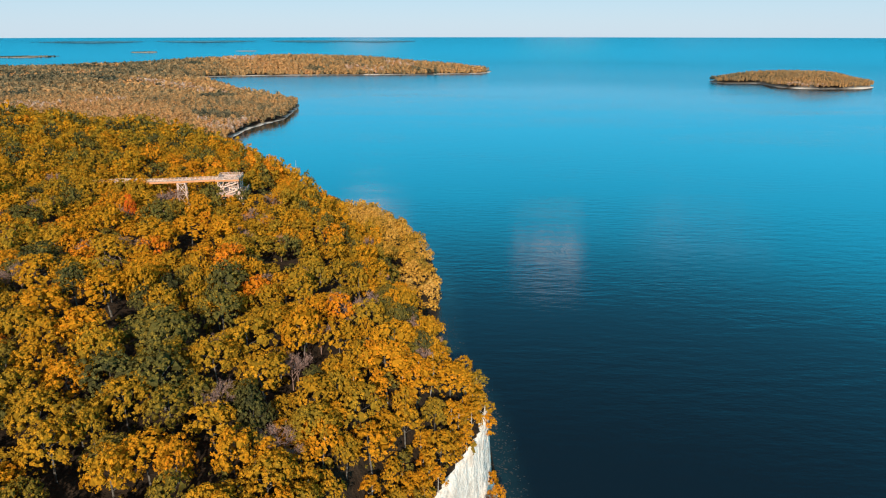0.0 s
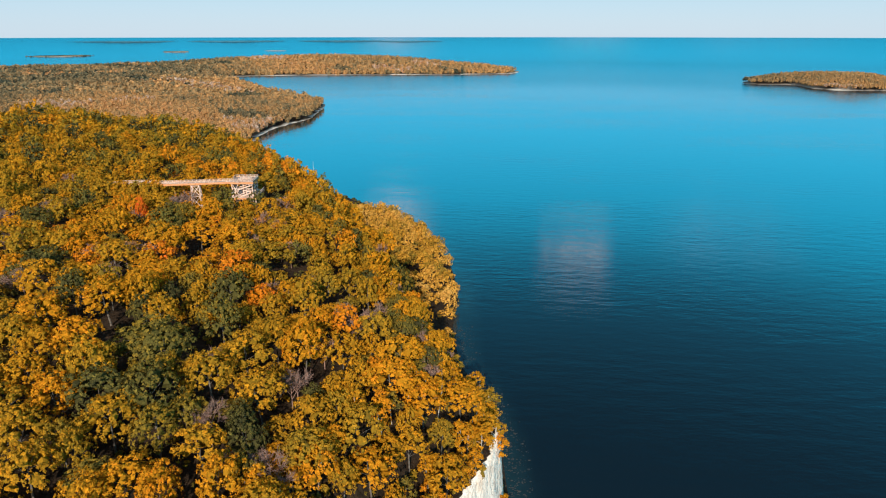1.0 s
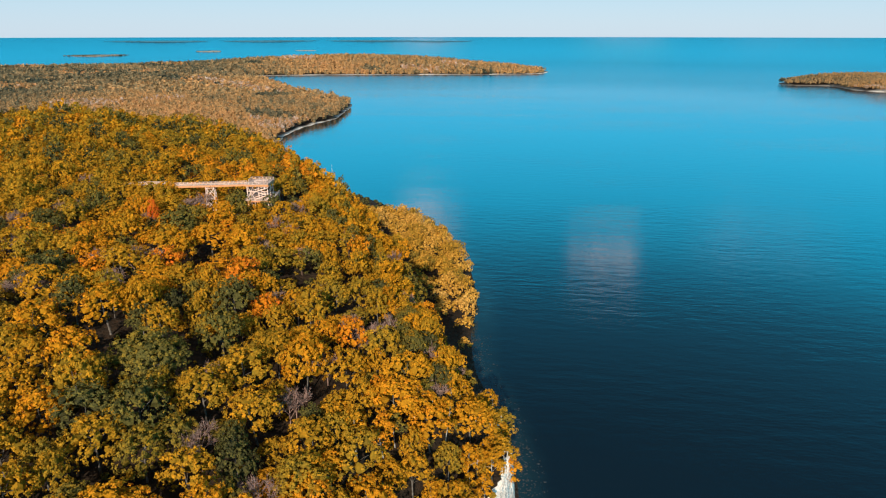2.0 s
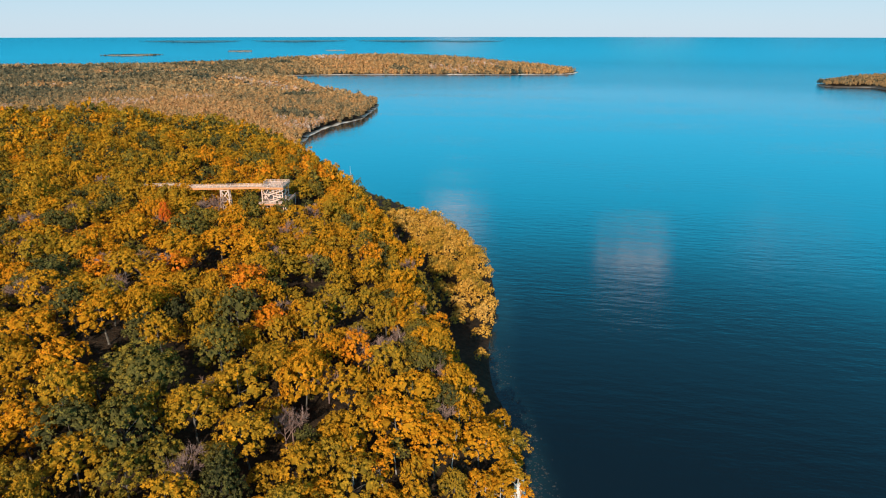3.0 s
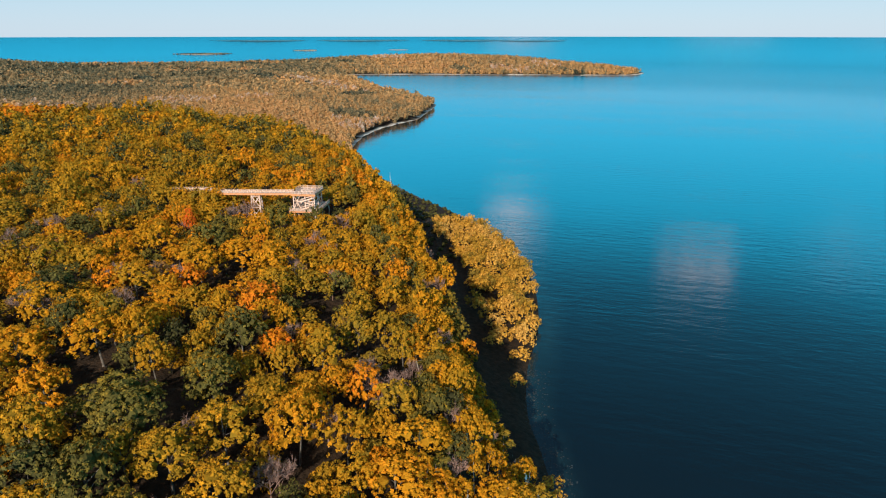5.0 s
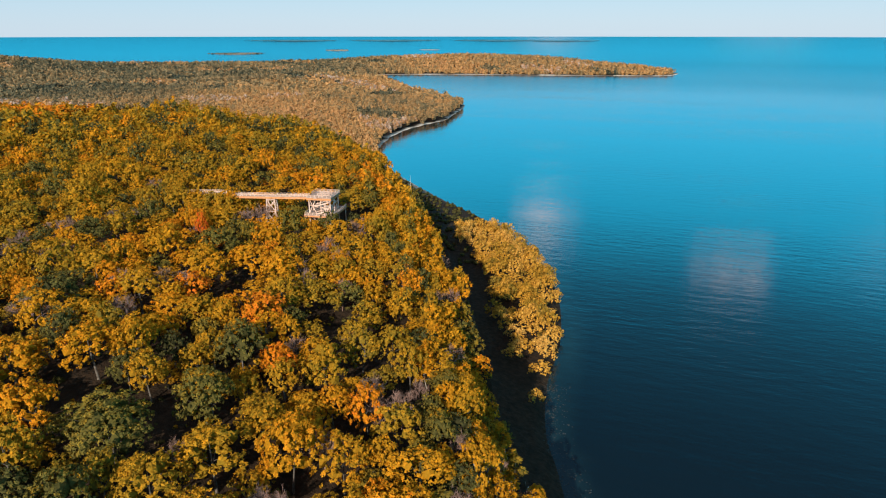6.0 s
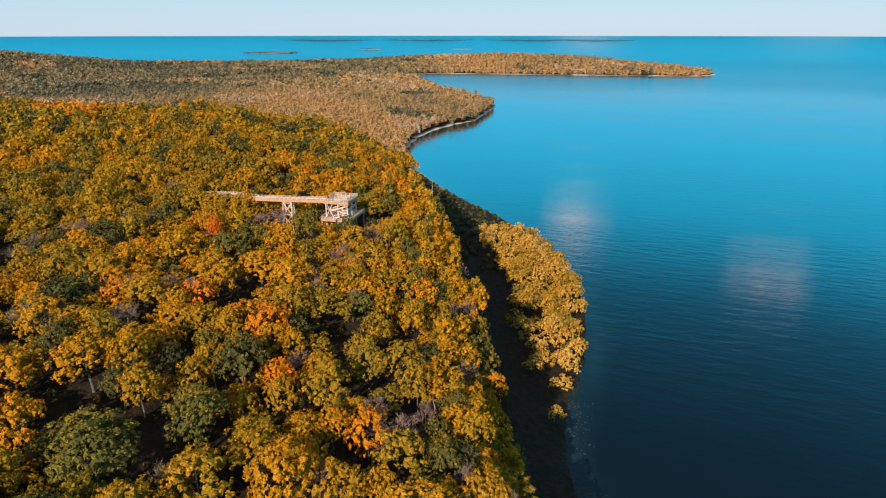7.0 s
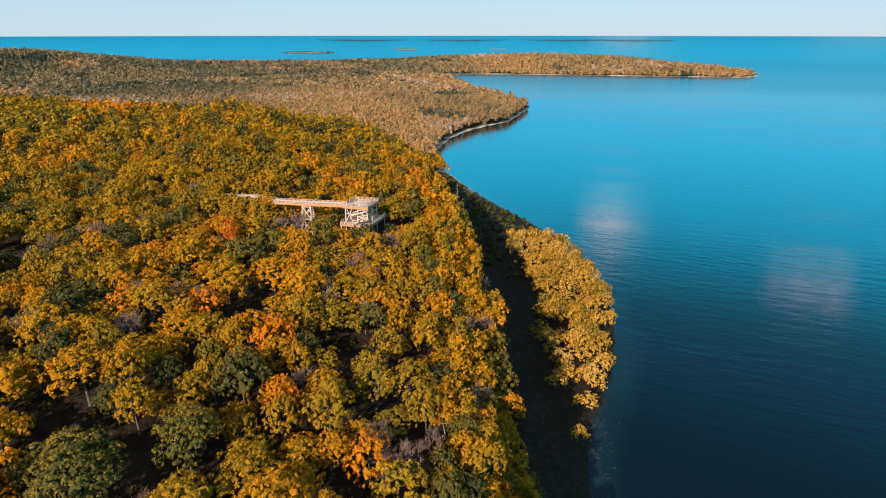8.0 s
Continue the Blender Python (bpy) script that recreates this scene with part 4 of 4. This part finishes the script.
for py in (-5.4, 5.4):
    timber("girt", (-5.2, py, mid_z), (5.2, py, mid_z), 0.2, 0.3, tower)
    timber("brace", (-5.2, py - 0.25, LOW_Z), (-1.8, py - 0.25, DECK_Z - 1.0), 0.16, 0.26, tower)
    timber("brace", (-5.2, py + 0.25, DECK_Z - 1.0), (-1.8, py + 0.25, LOW_Z), 0.16, 0.26, tower)
    timber("brace", (-5.2, py, base), (5.2, py, LOW_Z - 1), 0.16, 0.26, tower)
    timber("brace", (5.2, py - 0.25, base), (-5.2, py - 0.25, LOW_Z - 1), 0.16, 0.26, tower)
for px in (-5.2, 5.2):
    timber("girt", (px, -5.4, mid_z), (px, 5.4, mid_z), 0.2, 0.3, tower)
    timber("brace", (px + 0.25, -5.4, LOW_Z), (px + 0.25, 0, DECK_Z - 1.0), 0.16, 0.26, tower)
    timber("brace", (px - 0.25, 0, DECK_Z - 1.0), (px - 0.25, 5.4, LOW_Z), 0.16, 0.26, tower)
rise = (DECK_Z - LOW_Z) / 4
for k in range(4):
    a, b = ((-1.6, 4.6) if k % 2 == 0 else (4.6, -1.6))
    yy = -6.9 if k % 2 == 0 else -5.2
    flight(tower, (a, yy, LOW_Z + k * rise), (b, yy, LOW_Z + (k + 1) * rise), 1.3)
    slab("landing", b - 0.9, b + 0.9, -7.0, -3.8, LOW_Z + (k + 1) * rise, 0.15, tower)

# ramp on trestles
ramp = tagged(new("walkway_ramp"), "long raised timber walkway with railings and reddish girders", "walkway")
RAMP = [(-118.6, 337.6, 77.5), (-136.0, 334.0, 77.4), (-152.0, 331.8, 77.2), (-166.0, 335.5, 76.7), (-186.0, 333.0, 76.0)]
for (ax, ay, az_), (bx, by, bz) in zip(RAMP[:-1], RAMP[1:]):
    a, b = Vector((ax, ay, az_)), Vector((bx, by, bz))
    side = Vector((-(b - a).y, (b - a).x, 0)).normalized() * 1.35
    timber("walk_deck", a, b, 2.7, 0.16, ramp, TIMBER_FLOOR)
    for q in (side, -side):
        timber("girder", a + q - Vector((0, 0, 0.55)), b + q - Vector((0, 0, 0.55)), 0.24, 0.9, ramp, TIMBER_SIDE, "reddish brown laminated girder")
        railing(ramp, a + q + Vector((0, 0, 0.08)), b + q + Vector((0, 0, 0.08)), 1.1, 2.1)


def trestle(x, y, top, turn):
    """A four-legged braced timber trestle under the walkway."""
    g = ground_at(x, y)
    ob = tagged(new("trestle"), "cross-braced timber trestle carrying the walkway", "trestle", "walkway trestles")
    ob.matrix_basis = pose(x, y, g, 0, 0, turn)
    h = top - g
    legs = {}
    for sx in (-1, 1):
        for sy in (-1, 1):
            legs[sx, sy] = (Vector((sx * 2.6, sy * 2.8, -0.5)), Vector((sx * 1.9, sy * 1.5, h)))
            timber("leg", *legs[sx, sy], 0.36, 0.36, ob)
    levels = (0.25, 0.62, 0.97)
    faces = [((-1, -1), (1, -1)), ((1, -1), (1, 1)), ((1, 1), (-1, 1)), ((-1, 1), (-1, -1))]
    for p, q in faces:
        for lo in levels:
            timber("cross_beam", legs[p][0].lerp(legs[p][1], lo), legs[q][0].lerp(legs[q][1], lo), 0.2, 0.3, ob)
        for lo, hi in zip(levels[:-1], levels[1:]):
            timber("brace", legs[p][0].lerp(legs[p][1], lo), legs[q][0].lerp(legs[q][1], hi), 0.14, 0.24, ob)
            timber("brace", legs[q][0].lerp(legs[q][1], lo), legs[p][0].lerp(legs[p][1], hi), 0.14, 0.24, ob)
    return ob


trestle(-136.5, 334.0, 76.4, 12)


# ---- single marks in the wood ----
def snag(x, y, tall):
    """A dead, silvery pole of a tree with broken branch stubs."""
    r = random.Random(9)
    seg = [((0, 0, -0.5), (0.1, 0, tall * 0.6), 0.22, 0.16), ((0.1, 0, tall * 0.6), (0.0, 0.1, tall), 0.16, 0.04)]
    for k in range(9):
        z = tall * (0.55 + 0.045 * k)
        a = r.uniform(0, 6.28)
        n = r.uniform(0.8, 2.0) * (1.15 - 0.07 * k)
        seg.append(((0, 0, z), (n * math.cos(a), n * math.sin(a), z + 0.2 * n), 0.06, 0.02))
    ob = part("dead_tree", mesh_of("dead_tree", *limb_mesh(seg)), PALE_BARK)
    ob.matrix_basis = pose(x, y, ground_at(x, y))
    return tagged(ob, "bare silvery dead tree standing at the cliff edge", "tree")


for x, y, s in ((18.5, 184, 0.9), (19.5, 176, 1.0), (17.0, 168, 0.9), (13.5, 160, 0.9), (20.0, 170, 0.8), (10.0, 152, 1.0), (17.0, 178, 0.5), (18.0, 197, 0.4), (18.5, 190, 0.5)):
    plant(("slim", 1), stand(x, y, ground_at(x, y), s * 1.1, s, s * 700), 0.6)
snag(-94, 414, 21.0)
for x, y, r, tint in ((-143, 289, 2.5, 0.93), (-147, 294, 3.6, 0.70)):
    plant(("maple", 0), stand(x, y, ground_at(x, y), r / 5.8, 1.15, 40), tint)
for x, y, s, tint in ((-156, 325, 0.85, 0.42), (-164, 328, 0.9, 0.35), (-172, 327, 0.95, 0.5), (-180, 327, 0.9, 0.38), (-188, 329, 0.9, 0.45), (-196, 322, 0.9, 0.4)):
    plant(("maple", 2), stand(x, y, ground_at(x, y), s, 1.12, x), tint)
for x, y, s in ((-36, 206, 0.8), (-49, 227, 0.9), (-40, 158, 0.85), (-175, 243, 1.0), (-30, 198, 0.7), (-62, 216, 0.8)):
    plant(("bare", 0 if s > 0.8 else 1), stand(x, y, ground_at(x, y), s, s * 1.15, s * 900), 0.5)


# low bushy maples right before the lower deck
for x, y, s in ((-117, 328.5, 0.72), (-110.5, 329.5, 0.66), (-106.5, 326.5, 0.6), (-122, 330, 0.66)):
    g = ground_at(x, y)
    plant(("maple", 3), stand(x, y, g, s, (69.3 - g) / 13.6, x * 7), 0.5)


# ---- distant isles and the shore's stones ----
def low_isle(x, y, length, width, turn, tall, label):
    """A low wooded isle far out, with its pale strand."""
    r = np.random.default_rng(int(abs(x)))
    far_off = math.hypot(x - 15, y - 60)
    base_z = float(rim(np.array([x]), np.array([y]))[0])
    ob = tagged(new("isle"), label, "island", "far isles")
    ob.matrix_basis = pose(x, y, base_z - 1.2, 0, 0, turn)
    a = np.linspace(0, 2 * np.pi, 40, endpoint=False)
    wob = 1 + 0.10 * np.sin(3 * a + x) + 0.06 * np.sin(7 * a)
    lift = 1.0 if tall < 12 and length < 500 or not tall else 0.45
    rings = [(1.08, -8.0), (0.94, 0.4 * lift), (0.88, 1.3 * lift), (0.4, 2.4), (0.02, 2.8)]
    v = np.vstack([np.stack([np.cos(a) * wob * k * length / 2, np.sin(a) * wob * k * width / 2, np.full(40, z)], 1) for k, z in rings])
    q = [(i * 40 + k, i * 40 + (k + 1) % 40, (i + 1) * 40 + (k + 1) % 40, (i + 1) * 40 + k) for i in range(4) for k in range(40)]
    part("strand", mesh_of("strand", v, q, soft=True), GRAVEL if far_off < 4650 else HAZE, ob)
    if tall:
        vs, ts, lf, o = [], [], [], 0
        for k in range(int(length * width / 60)):
            u, w = r.uniform(-1, 1, 2)
            if u * u + w * w > 0.93:
                continue
            s = tall * r.uniform(0.42, 0.7)
            lv, _, lt, ll = lumps[int(r.integers(8))]
            vs.append(lv * s * np.array([1.1, 1.1, 0.8]) + np.array([u * length / 2, w * width / 2, 2.0 - 0.3 * tall * (u * u + w * w)]))
            ts.append(lt + o)
            lf.append(ll)
            o += len(lv)
        vs = np.vstack(vs)
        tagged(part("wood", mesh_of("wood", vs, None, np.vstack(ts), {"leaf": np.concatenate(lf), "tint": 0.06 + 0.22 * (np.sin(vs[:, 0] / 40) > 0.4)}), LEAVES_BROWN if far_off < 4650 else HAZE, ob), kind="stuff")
    return ob


low_isle(-2274, 3648, 350, 64, 31, 8, "long low isle with dark trees and a pale strand")
low_isle(-1800, 4056, 156, 54, 22, 6.5, "small low isle tufted with dark trees")
low_isle(-1255, 4275, 150, 38, 12, 0, "bare pale shoal barely above the lake")
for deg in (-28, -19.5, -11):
    low_isle(15 + 4800 * math.sin(radians(deg)), 60 + 4800 * math.cos(radians(deg)), 720, 60, -deg, 3.5, "faint long wooded isle on the horizon in painted haze blue")
low_isle(15 + 4790 * math.sin(radians(-5.5)), 60 + 4790 * math.cos(radians(-5.5)), 560, 60, 5.5, 0, "faint strand on the horizon in painted haze blue")

r = np.random.default_rng(21)
vs, ts, o = [], [], 0
sx, sy = r.uniform(-30, 60, 60000), r.uniform(110, 470, 60000)
sd = coast_distance(sx, sy, MAINLAND)
near_shore = (sd < 9) & (sd > -11) & (r.uniform(0, 1, 60000) < 0.6 * np.exp(-np.abs(sd + 2) / 4)) & (sy < 330)
for x, y, d in zip(sx[near_shore], sy[near_shore], sd[near_shore]):
    s = r.uniform(0.15, 0.45) * (1.9 if r.uniform() < 0.06 else 1)
    z = -0.05 if d < 0 else min(1.5, d * 0.35)
    vs.append(ICO_V * (1 + r.uniform(-0.3, 0.3, (12, 1))) * np.array([s, s * r.uniform(0.6, 1), s * 0.38]) + np.array([x, y, z]))
    ts.append(ICO_F + o)
    o += 12
tagged(part("shore_stones", mesh_of("shore_stones", np.vstack(vs), None, np.vstack(ts)), STONE), "wet dark stones scattered along the waterline", "stones", kind="stuff")
